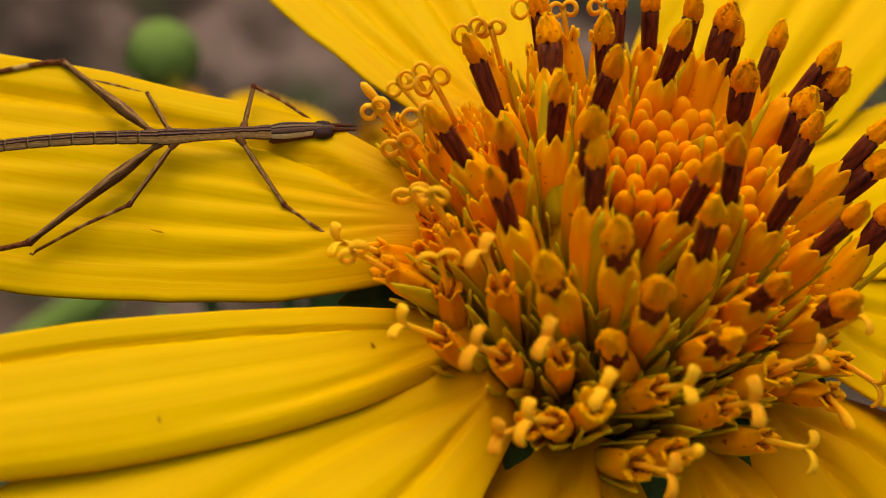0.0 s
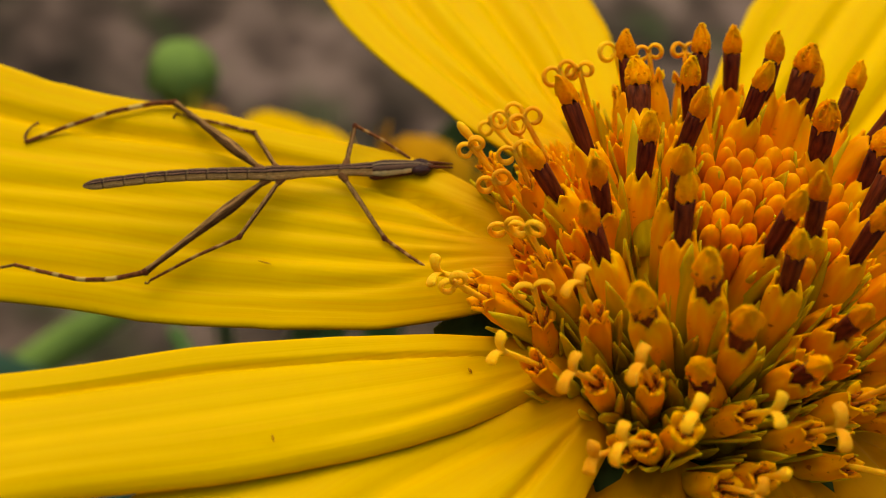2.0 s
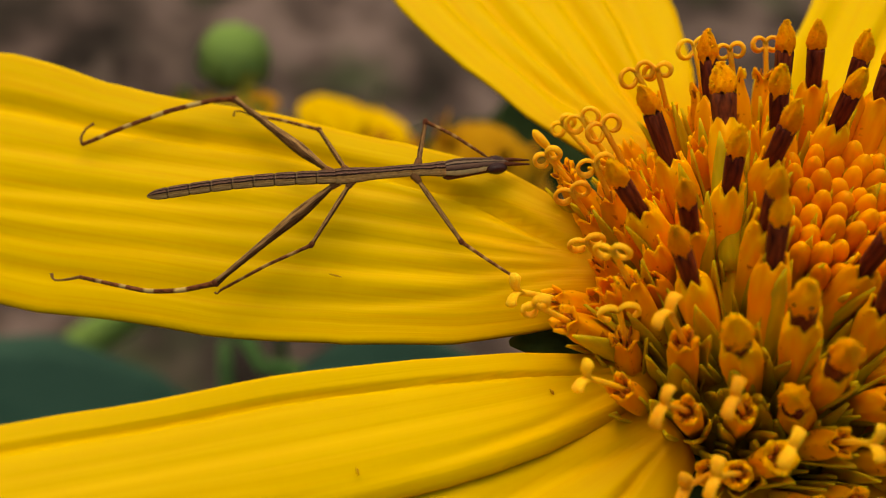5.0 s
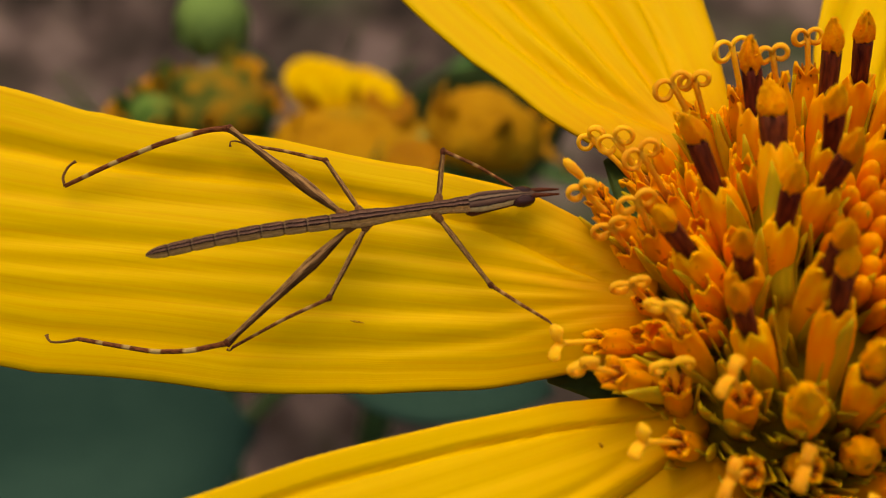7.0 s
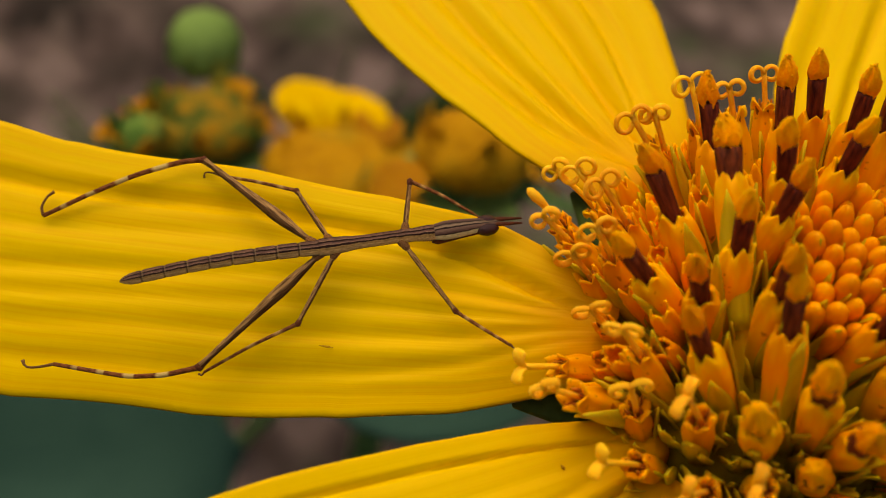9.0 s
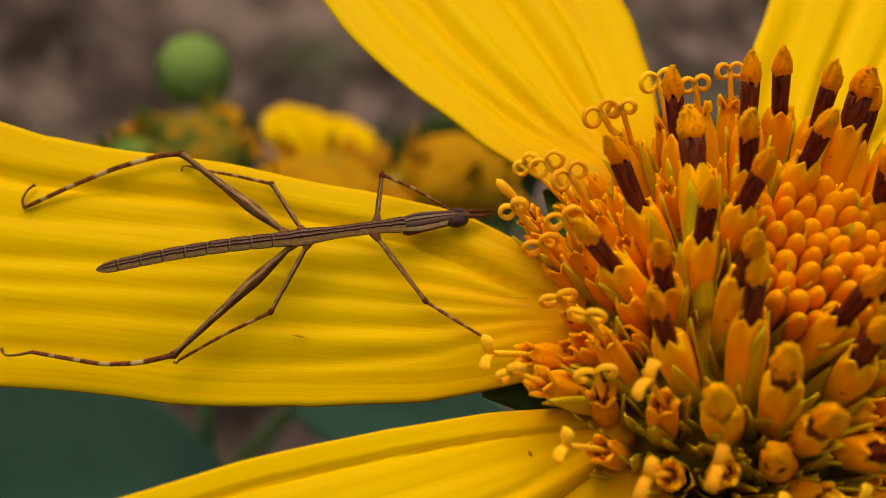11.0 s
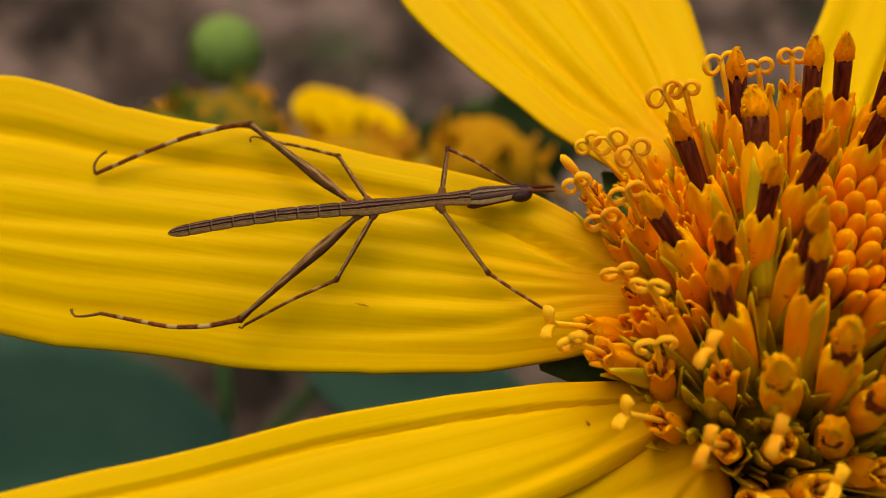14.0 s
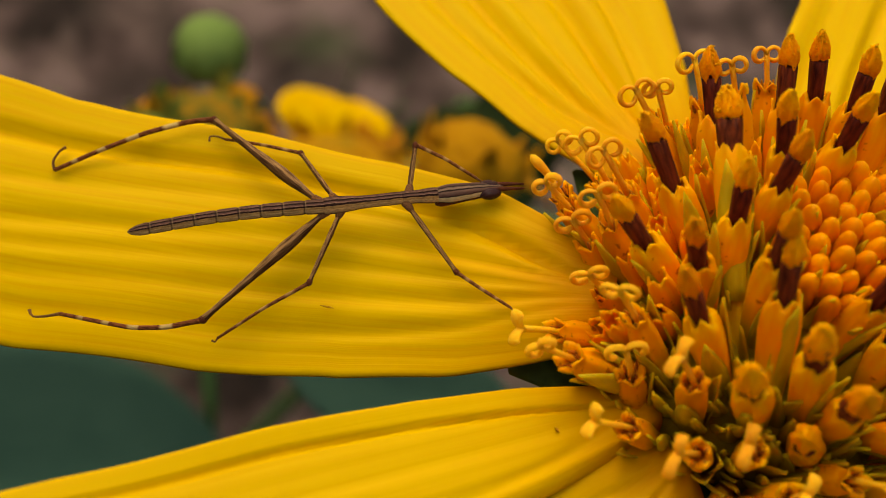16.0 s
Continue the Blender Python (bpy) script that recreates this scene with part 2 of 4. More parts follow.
petal((0.88, -0.78, 0.32), 325, 4.4, 0.96, 0.06, 0.0, cup=-0.2, throat=0.05, hump=0.12, creases=((-0.4, 0.10, 0.08), (0.3, 0.10, 0.08)), seed=6, wave=0.008)
petal((1.10, -0.10, 0.44), 352, 4.4, 0.88, 0.10, 0.0, creases=((-0.4, 0.05, 0.06), (0.3, 0.05, 0.06)), seed=7, wave=0.01)
petal((0.98, 0.42, 0.47), 22, 4.6, 0.82, 0.05, 0.0, creases=((-0.4, 0.04, 0.06), (0.3, 0.04, 0.06)), seed=8, wave=0.01)
petal((0.60, 0.85, 0.48), 56, 4.6, 0.92, 0.0, 0.0, creases=((-0.45, 0.08, 0.06), (-0.1, 0.06, 0.05), (0.3, 0.09, 0.07)), seed=9, wave=0.016)
petal((-0.45, 1.06, 0.42), 116, 4.8, 1.05, 0.045, 0.0, creases=((-0.55, 0.08, 0.05), (-0.2, 0.10, 0.07), (0.12, 0.06, 0.05), (0.38, 0.10, 0.07), (0.66, 0.07, 0.06)), seed=10, wave=0.014, left=((0, 1), (0.1, 1), (0.4, 0.95), (1, 0.93)))

# small brown flecks on two petals
M_FLECK = grown_material("brown fleck", (0.24, 0.09, 0.004), (0.52, 0.25, 0.01), rough=0.8, scale=5000.0)
for where, owner, size, turn in (((-2.50, 0.09, 0.305), insect_petal, (0.04, 0.007), 170), ((-1.34, -0.72, 0.565), smooth_petal, (0.018, 0.010), 120), ((-2.35, -1.23, 0.575), smooth_petal, (0.022, 0.008), 110)):
    d = Vector((math.cos(radians(turn)), math.sin(radians(turn)), 0.06)) * size[0]
    p = Vector(where)
    place("fleck", tube_mesh("fleck", [([p - d, p - d * 0.5, p, p + d * 0.5, p + d], [0.002, size[1] * 0.8, size[1], size[1] * 0.7, 0.002])], M_FLECK, 8, 0.35), owner, None, "brown fleck")

# receptacle: the dome that carries the florets
prof = [(0.0, 0.92), (0.36, 0.88), (0.66, 0.76), (0.88, 0.58), (1.0, 0.42), (1.02, 0.32), (0.9, 0.20), (0.6, 0.08), (0.25, 0.0)]
rv, rf = [], []
for r, z in prof:
    rv += [(max(r, 0.01) * math.cos(2 * math.pi * k / 36), max(r, 0.01) * math.sin(2 * math.pi * k / 36), z) for k in range(36)]
for i in range(len(prof) - 1):
    for k in range(36):
        k2 = (k + 1) % 36
        rf.append((i * 36 + k, (i + 1) * 36 + k, (i + 1) * 36 + k2, i * 36 + k2))
place("receptacle", mesh_from("receptacle", rv, rf, M_RECEPT), flower)


def lobed_tube(profile, lobes, depth, flare, material, sides=30, wall=0.018, seed=0):
    """A floret's tube along z with pointed lobes round its mouth. profile: (z, radius)."""
    rnd = random.Random(seed)
    verts, uvs, faces = [], [], []
    z0, z1 = profile[0][0], profile[-1][0]
    jag = [rnd.uniform(0.6, 1.3) for _ in range(lobes)]
    bent = [rnd.uniform(-0.012, 0.020) for _ in range(lobes)]
    rings = [(z, r, 0) for z, r in profile] + [(z1, profile[-1][1], t) for t in (0.35, 0.7, 1.0)]
    for z, r, t in rings:
        for k in range(sides):
            a = 2 * math.pi * k / sides
            ph = (k * lobes / sides) % 1.0
            which = int(k * lobes / sides) % lobes
            tri = (1 - abs(2 * ph - 1)) ** 0.8
            zz = z + depth * jag[which] * t * tri
            rr = r * (1 + 0.05 * noise.noise(Vector((2 * math.cos(a), 2 * math.sin(a), 6 * z + seed)))) + (flare + bent[which] * tri) * t + 0.012 * t * tri + 0.005 * math.cos(lobes * a)
            verts.append((rr * math.cos(a), rr * math.sin(a), zz))
            uvs.append(((zz - z0) / (z1 - z0 + depth), k / sides))
    nr = len(rings)
    for i in range(nr - 1):
        for k in range(sides):
            k2 = (k + 1) % sides
            faces.append((i * sides + k, i * sides + k2, (i + 1) * sides + k2, (i + 1) * sides + k))
    # inner wall
    base = len(verts)
    for i in (nr - 1, nr - 3, nr - 4, nr - 5):
        for k in range(sides):
            x, y, zz = verts[i * sides + k]
            s = 1 - wall / max(0.03, math.hypot(x, y))
            verts.append((x * s, y * s, zz - (0.0 if i == nr - 1 else 0.01)))
            uvs.append(uvs[i * sides + k])
    for k in range(sides):
        k2 = (k + 1) % sides
        faces.append(((nr - 1) * sides + k, (nr - 1) * sides + k2, base + k2, base + k))
        for j in range(3):
            faces.append((base + j * sides + k, base + j * sides + k2, base + (j + 1) * sides + k2, base + (j + 1) * sides + k))
    faces.append(tuple(base + 3 * sides + k for k in range(sides)))
    return mesh_from("corolla", verts, faces, material, uvs)


# Every floret is modelled from its mouth (z = 0): the tube below, what stands in it above.
MALE = [lobed_tube([(-1.05, 0.045), (-0.7, 0.062), (-0.4, 0.080), (-0.18, 0.092), (-0.06, 0.087), (0.0, 0.074)], 5, 0.066, -0.017, M_COROLLA, seed=i) for i in range(5)]
FEMALE = [lobed_tube([(-0.85, 0.05), (-0.5, 0.064), (-0.25, 0.076), (-0.12, 0.076), (-0.05, 0.062), (0.0, 0.054)], 5, 0.065, 0.006 + 0.007 * (i % 3), M_COROLLA_OUT, seed=10 + i) for i in range(5)]


def anther(seed):
    """A ribbed dark tube, one unit of height above the mouth."""
    rnd = random.Random(seed)
    verts, uvs, faces = [], [], []
    sides, zs = 20, (-0.4, -0.1, 0.3, 0.6, 0.9, 0.97)
    for i, z in enumerate(zs):
        for k in range(sides):
            a = 2 * math.pi * k / sides
            r = (0.040, 0.043, 0.046, 0.049, 0.050, 0.036)[i] * (1 - 0.13 * (k % 4 == 0))
            verts.append((r * math.cos(a), r * math.sin(a), z + (rnd.uniform(-0.03, 0.03) if i == 4 else 0)))
            uvs.append((i / 5, k / sides))
    for i in range(len(zs) - 1):
        for k in range(sides):
            k2 = (k + 1) % sides
            faces.append((i * sides + k, i * sides + k2, (i + 1) * sides + k2, (i + 1) * sides + k))
    faces.append(tuple((len(zs) - 1) * sides + k for k in range(sides)))
    return mesh_from("anther_tube", verts, faces, M_ANTHER, uvs)


def pollen(seed):
    """The ragged orange crown over an anther tube: a cone of flaps with crumbs on it, about z = 0."""
    rnd = random.Random(seed)
    verts, uvs, faces = [], [], []
    sides = 25
    rings = ((-0.075, 0.043), (-0.055, 0.049), (-0.03, 0.052), (0.0, 0.049), (0.03, 0.042), (0.058, 0.031), (0.08, 0.019), (0.098, 0.007))
    for i, (z, r) in enumerate(rings):
        for k in range(sides):
            a = 2 * math.pi * k / sides
            rr = r * (1 + 0.22 * noise.noise(Vector((3 * math.cos(a) + seed * 7, 3 * math.sin(a), z * 25))) + 0.10 * math.cos(5 * a + seed) + rnd.uniform(-0.10, 0.10))
            zz = z + (0.028 * math.cos(5 * a + seed) if i == 0 else rnd.uniform(-0.008, 0.008))
            verts.append((rr * math.cos(a), rr * math.sin(a), zz))
            uvs.append((i / 7, k / sides))
    for i in range(len(rings) - 1):
        for k in range(sides):
            k2 = (k + 1) % sides
            faces.append((i * sides + k, i * sides + k2, (i + 1) * sides + k2, (i + 1) * sides + k))
    faces.append(tuple((len(rings) - 1) * sides + k for k in range(sides)))
    # pointed crumbs that stand off the crown
    for j in range(60):
        a, h = rnd.uniform(0, 6.283), rnd.uniform(0.0, 1.0) ** 0.7
        z = -0.05 + 0.14 * h
        r = 0.047 * (1 - max(0.0, h - 0.3) / 0.85)
        p = Vector((r * math.cos(a), r * math.sin(a), z))
        out = Vector((math.cos(a) * 0.8, math.sin(a) * 0.8, 0.8)) * rnd.uniform(0.009, 0.020)
        side = Vector((-math.sin(a), math.cos(a), 0)) * rnd.uniform(0.005, 0.012)
        n = len(verts)
        verts += [p - side, p + side, p + Vector((0, 0, 0.016)), p + out]
        uvs += [(0.5, 0.5)] * 4
        faces += [(n, n + 1, n + 3), (n + 1, n + 2, n + 3), (n + 2, n, n + 3)]
    return mesh_from("pollen_tip", verts, faces, M_POLLEN, uvs)


def style(curl, turn, wide, seed):
    """A style's two ribbon arms, which part at z = 0 and roll back on themselves in the plane of x and z."""
    rnd = random.Random(seed)
    strands = [([(0, 0, -0.34), (0.006, 0, -0.2), (0.003, 0, -0.08), (0, 0, 0.012)], [0.017, 0.016, 0.016, 0.018])]
    verts, faces, uvs = sweep(*strands[0], 10, 1.0, (0, 1, 0.01))
    for sgn in (-1, 1):
        pts, rad = [], []
        n = 22
        y = rnd.uniform(-0.25, 0.25)
        size = curl * rnd.uniform(0.85, 1.15)
        end = turn * rnd.uniform(0.85, 1.12)
        for i in range(n + 1):
            t = i / n
            ang = radians(end) * t
            r = size * (1.15 - 0.34 * t)
            x = size * 1.15 - r * math.cos(ang)
            pts.append((sgn * x, y * x, -0.012 + 1.1 * r * math.sin(ang)))
            rad.append(0.0125 * lerp(t, ((0, 0.9), (0.5, 1.0), (0.8, 1.15), (0.93, 1.0), (1, 0.35))))
        v, f, u = sweep(pts, rad, 10, wide, (0, 1, 0.01), len(verts))
        verts, faces, uvs = verts + v, faces + f, uvs + u
    return mesh_from("style", verts, faces, M_STYLE, uvs)


def shut_style(seed):
    """A style whose arms are still together: a short club."""
    rnd = random.Random(seed)
    bend = rnd.uniform(-0.02, 0.02)
    return tube_mesh("style", [([(0, 0, -0.34), (0, 0, -0.1), (bend * 0.4, 0, -0.02), (bend, 0, 0.03), (bend * 1.4, 0, 0.075), (bend * 1.5, 0, 0.095)], [0.016, 0.018, 0.030, 0.036, 0.028, 0.008])], M_STYLE, 12, 0.8)


ANTHERS = [anther(i) for i in range(4)]
POLLENS = [pollen(i) for i in range(6)]
RINGS = [style(0.043, 330, 1.5, 1), style(0.039, 380, 1.4, 2), style(0.047, 300, 1.6, 3), style(0.041, 350, 1.7, 4)]
RIBBONS = [style(0.066, 120, 2.7, 5), style(0.060, 145, 2.5, 6), style(0.070, 105, 2.8, 7), style(0.058, 160, 2.4, 8)]
CLUBS = [shut_style(1), shut_style(2)]
STUBS = []
for j in range(3):
    arms = []
    for i in range(5):
        a = 1.257 * i + 0.4 * j
        lean = 0.030 + 0.012 * ((i * 3 + j) % 4)
        arms.append(([(0.02 * math.cos(a), 0.02 * math.sin(a), -0.25), (0.036 * math.cos(a), 0.036 * math.sin(a), -0.03), (lean * math.cos(a + 0.2), lean * math.sin(a + 0.2), 0.035 + 0.012 * ((i + j) % 3))], [0.015, 0.016, 0.005]))
    STUBS.append(tube_mesh("withered_anther", arms, M_INNER, sides=6))


def unit(theta, az):
    th, a = radians(theta), radians(az)
    return Vector((math.sin(th) * math.cos(a), math.sin(th) * math.sin(a), math.cos(th)))


def upright(at, z, across, wide=1.0):
    """A pose at a point of the head (cm), its z along z, its x as near to across as can be."""
    y = z.cross(Vector(across)).normalized()
    turn = Matrix((y.cross(z), y, z)).transposed().to_4x4()
    return Matrix.Translation(at * CM) @ turn @ Matrix.Diagonal((wide, wide, 1, 1))


def stand(theta, az, spin=0.0, long=1.0, wide=1.0, at=1.86, root=(0.6, 0.0, -1.6), rho=None):
    """The pose of a piece of the head: the point at z = at lies theta from the axis and az round it, and the piece points away from root."""
    tip = unit(theta, az) * ((rho or at) * long)
    z = (tip - Vector(root)).normalized()
    a = radians(az)
    return upright(tip - z * at, z, (math.cos(a), math.sin(a), 0)) @ Matrix.Rotation(radians(spin), 4, "Z") @ Matrix.Diagonal((wide, wide, 1, 1))


rng = random.Random(7)
SEATS = []  # the mouth, axis and kind of every floret, for the scales between them


def male_floret(theta, az, rho, lean, turn, tall):
    """A floret in pollen. theta, az, rho: where its pollen tip is; lean, turn: its axis; tall: from the mouth to the tip."""
    z = unit(lean, turn)
    mouth = unit(theta, az) * rho - z * tall
    wide = rng.uniform(0.98, 1.14)
    c = place("floret", MALE[rng.randrange(5)], flower, upright(mouth, z, (math.cos(rng.uniform(0, 6.28)), math.sin(rng.uniform(0, 6.28)), 0), wide))
    full = 1.04 if tall > 0.3 else 1.4
    tip = Matrix.Rotation(radians(rng.uniform(0, 360)), 4, "Z") @ Matrix.Diagonal((full / wide, full / wide, 1, 1))
    place("anther_tube", ANTHERS[rng.randrange(4)], c, tip @ Matrix.Diagonal((1, 1, tall - 0.05, 1)), "dark maroon ribbed anther tube")
    # short ones sit with their pollen almost in the mouth
    deep, sunk = (1.0, 0.0) if tall > 0.295 or az > -105 else (1.15, 0.055)
    place("pollen_tip", POLLENS[rng.randrange(6)], c, Matrix.Translation((0, 0, (tall - sunk) * CM)) @ Matrix.Diagonal((1, 1, deep, 1)) @ tip @ Matrix.Rotation(radians(rng.uniform(-7, 7)), 4, "X"), "ragged orange pollen tip")
    SEATS.append((mouth, z, 0))


RISE, SPREAD, SHUT = (0.05, 0.75, 0.65), (1.0, 0.0, 0.12), None


def spent_floret(theta, az, rho, lean, turn, tall, arms=SHUT):
    """A floret past its pollen. theta, az, rho: where its style parts; lean, turn: the style's way from the mouth; arms: the way in which its arms part."""
    z = unit(lean, turn)
    mouth = unit(theta, az) * rho - z * tall
    # in front the tubes stand up and the styles bend outwards
    tube = (unit(0.45 * theta, az) + z * 0.5).normalized() if math.sin(radians(az)) < -0.5 else z
    c = place("floret", FEMALE[rng.randrange(5)], flower, upright(mouth, tube, (math.cos(rng.uniform(0, 6.28)), math.sin(rng.uniform(0, 6.28)), 0), rng.uniform(0.92, 1.06)), "spent amber floret with a brown throat")
    place("withered_anther", STUBS[rng.randrange(3)], c, Matrix.Identity(4), "withered brown anthers")
    across = Vector(arms or SPREAD) + Vector([rng.uniform(-0.25, 0.25) for _ in range(3)])
    kind = CLUBS if arms is SHUT else RIBBONS if arms is RISE else RINGS
    where = upright(mouth + z * tall, z, across)
    place("style", kind[rng.randrange(len(kind))], c, c.matrix_basis.inverted() @ where, "pale yellow style with two curled arms")
    SEATS.append((mouth, tube, 1))


INNER_MALES = [(19.9, 159.7, 1.72, 19.5, 114.3, 0.31), (16.0, -158.3, 1.86, 12.1, 154.3, 0.31), (16.7, -148.9, 1.75, 23.0, 117.0, 0.33), (13.5, 133.3, 1.79, 10.0, 84.5, 0.32), (17.9, 79.3, 1.85, 7.5, 98.6, 0.31), (19.5, 40.1, 1.79, 16.9, 127.8, 0.28), (12.4, -76.2, 1.80, 0.3, 139.1, 0.38), (10.9, -42.4, 1.79, 16.0, 163.3, 0.35), (19.2, -81.8, 1.80, 13.2, -172.9, 0.36)]
LEFT_MALES = [(36.1, 150.4, 1.86, 41.7, 138.9, 0.39), (39.2, 174.5, 1.81, 39.2, 165.2, 0.32), (28.7, -172.9, 1.78, 22.2, 174.5, 0.31), (32.8, -159.3, 1.75, 30.2, 160.8, 0.32)]
BACK_MALES = [(37.2, 119.0, 1.88, 44.4, 107.5, 0.32), (28.0, 130.9, 1.81, 50.6, 101.6, 0.24), (36.0, 94.5, 1.88, 36.3, 101.7, 0.34), (20.2, 118.8, 1.84, 22.5, 138.4, 0.31), (40.2, 82.9, 1.90, 32.4, 108.7, 0.31), (31.7, 72.9, 1.93, 18.4, 103.9, 0.33), (37.3, 57.6, 1.87, 32.4, 84.9, 0.31), (35.5, 61.9, 1.93, 28.7, 80.6, 0.27), (39.5, 48.0, 1.98, 32.9, 74.3, 0.34), (36.7, 33.0, 2.06, 29.5, 40.1, 0.34), (39.0, 28.1, 1.99, 27.1, 37.7, 0.20)]
SIDE_MALES = [(33.2, 25.3, 1.81, 22.4, 76.1, 0.30), (27.5, 10.5, 1.81, 18.8, 70.7, 0.37), (22.4, -25.6, 1.80, 4.6, 58.5, 0.35), (42.8, 13.7, 2.01, 29.7, 35.0, 0.31), (45.9, 8.8, 1.92, 32.0, 24.0, 0.30), (35.7, -16.9, 1.81, 14.3, 7.1, 0.31), (49.0, -2.4, 1.87, 24.5, 45.8, 0.26)]
FRONT_MALES = [(25.5, -118.3, 1.83, 17.7, 174.9, 0.29), (35.6, -129.8, 1.86, 25.9, -161.5, 0.27), (32.4, -101.4, 1.84, 20.2, -140.5, 0.29), (31.9, -63.5, 1.81, 18.6, -104.7, 0.31), (38.2, -79.5, 1.80, 24.2, -106.6, 0.32), (41.4, -107.2, 1.57, 29.3, -152.5, 0.29), (40.6, -42.8, 1.82, 17.9, -91.3, 0.26)]
FRONT_SPENT = [(44.7, -120.9, 1.77, 31.7, -155.6, 0.30, RISE), (51.0, -131.3, 1.85, 43.9, -156.6, 0.28, RISE), (55.9, -116.8, 1.86, 49.9, -152.0, 0.25, RISE), (48.1, -106.6, 1.80, 18.0, -128.4, 0.26, RISE), (45.5, -89.6, 1.76, 26.4, -73.2, 0.26, RISE), (48.6, -74.7, 1.78, 24.8, -75.4, 0.24, RISE), (40.6, -144.1, 1.77, 30.4, 169.8, 0.27, RISE), (59.8, -89.7, 1.76, 36.0, -69.3, 0.28, RISE), (56.0, -85.1, 1.76, 25.6, -85.1, 0.25, SHUT), (62.0, -120.0, 1.75, 60.4, -143.3, 0.28, RISE)]
LEFT_SPENT = [(58.3, -146.4, 1.75, 56.3, -173.0, 0.26, RISE), (49.0, -155.8, 1.57, 21.7, 168.3, 0.27, SPREAD), (53.7, 162.1, 1.84, 50.2, 157.7, 0.24, SPREAD), (44.6, 166.2, 1.75, 34.5, 152.2, 0.25, SPREAD), (51.8, 168.0, 1.65, 38.1, 163.1, 0.22, SPREAD), (55.3, 157.4, 1.85, 46.9, 149.2, 0.23, SHUT), (50.6, -178.2, 1.56, 34.8, -179.5, 0.23, SPREAD), (43.1, -165.8, 1.76, 34.6, 164.7, 0.27, SPREAD), (62.4, -169.9, 1.77, 62.1, -167.8, 0.27, RISE), (57.9, -163.2, 1.86, 54.8, -179.5, 0.25, SPREAD)]
BACK_SPENT = [(62.0, 142.6, 1.75, 65.4, 144.5, 0.35, SPREAD), (52.6, 147.3, 1.77, 53.9, 140.7, 0.32, SPREAD), (46.1, 152.0, 1.75, 48.3, 140.8, 0.32, SPREAD), (46.5, 132.3, 1.83, 49.1, 137.6, 0.22, SPREAD), (44.8, 127.7, 1.80, 37.8, 130.4, 0.29, SPREAD), (44.8, 114.6, 1.85, 42.8, 118.0, 0.28, SPREAD), (39.0, 109.5, 1.82, 40.2, 116.3, 0.18, SPREAD), (44.6, 94.1, 1.83, 47.2, 100.1, 0.21, SPREAD)]
SIDE_SPENT = [(61.2, -59.6, 1.75, 42.9, -50.9, 0.27, RISE), (45.3, -56.0, 1.76, 19.7, -38.1, 0.28, RISE), (45.4, -38.3, 1.77, 14.1, -16.8, 0.24, RISE), (61.4, -35.8, 1.78, 67.1, -59.3, 0.22, RISE), (59.4, -49.3, 1.79, 65.1, -84.3, 0.19, SHUT)]
for row in INNER_MALES + LEFT_MALES + BACK_MALES + SIDE_MALES + FRONT_MALES:
    male_floret(*row)
for row in FRONT_SPENT + LEFT_SPENT + BACK_SPENT + SIDE_SPENT:
    spent_floret(*row)

# florets packed between those at the sides and the back, their styles withered away
for i in range(900):
    th, az = 26 + 36 * math.sqrt(rng.random()), rng.uniform(-64, 205)
    z = (unit(th, az) * 1.42 - Vector((0.25, -0.1, -0.75))).normalized()
    mouth = unit(th, az) * rng.uniform(1.30, 1.42)
    if all((mouth - m).length > 0.185 for m, _, _ in SEATS):
        place("floret", MALE[rng.randrange(5)], flower, upright(mouth, z, (math.cos(i), math.sin(i), 0), rng.uniform(0.75, 0.95)), "amber floret with pointed lobes")
        SEATS.append((mouth, z, 2))

# unopened buds in the middle
BUDS = []
for j in range(3):
    pts = [(0, 0, z) for z in (0.95, 1.1, 1.2, 1.28, 1.35, 1.40, 1.435, 1.455, 1.463)]
    BUDS.append(tube_mesh("bud", [(pts, [0.04, 0.05, 0.056, 0.060, 0.058, 0.050, 0.036, 0.019, 0.005])], M_BUD, sides=16))
for i in range(58):
    r = 19 * math.sqrt((i + 0.5) / 58)
    place("bud", BUDS[i % 3], flower, Matrix.Translation((0.0016, 0.0004, -0.0002)) @ stand(r, i * 137.5 + 12, rng.uniform(0, 360), rng.uniform(0.97, 1.03), rng.uniform(0.88, 1.1), 1.44, (0.3, 0, -0.6)), "smooth orange unopened bud")


def chaff_mesh(width, length, seed):
    """A pointed scale, folded along its keel; its tip is at z = 0."""
    verts, uvs, faces = [], [], []
    n = 9
    for i in range(n + 1):
        t = i / n
        hw = width * lerp(t, ((0, 0.7), (0.35, 1.0), (0.55, 1.0), (0.7, 0.82), (0.82, 0.55), (0.92, 0.26), (1, 0.02)))
        z = length * (t - 1)
        for k in range(7):
            w = k / 3 - 1
            verts.append((0.45 * hw * w * w - 0.03 * t * t + 0.008 * math.sin(5 * t + seed), hw * w, z))
            uvs.append((t, k / 6))
    m = len(verts)
    verts += [(x + 0.014, y, z) for x, y, z in verts]
    uvs = uvs * 2
    for i in range(n):
        for k in range(6):
            q = (i * 7 + k, i * 7 + k + 1, (i + 1) * 7 + k + 1, (i + 1) * 7 + k)
            faces += [tuple(reversed(q)), tuple(m + j for j in q)]
    rim = list(range(7)) + [i * 7 + 6 for i in range(1, n + 1)] + [n * 7 + k for k in range(5, -1, -1)] + [i * 7 for i in range(n - 1, 0, -1)]
    faces += [(a, b, m + b, m + a) for a, b in zip(rim, rim[1:] + rim[:1])]
    return mesh_from("chaff_scale", verts, faces, M_CHAFF, uvs)


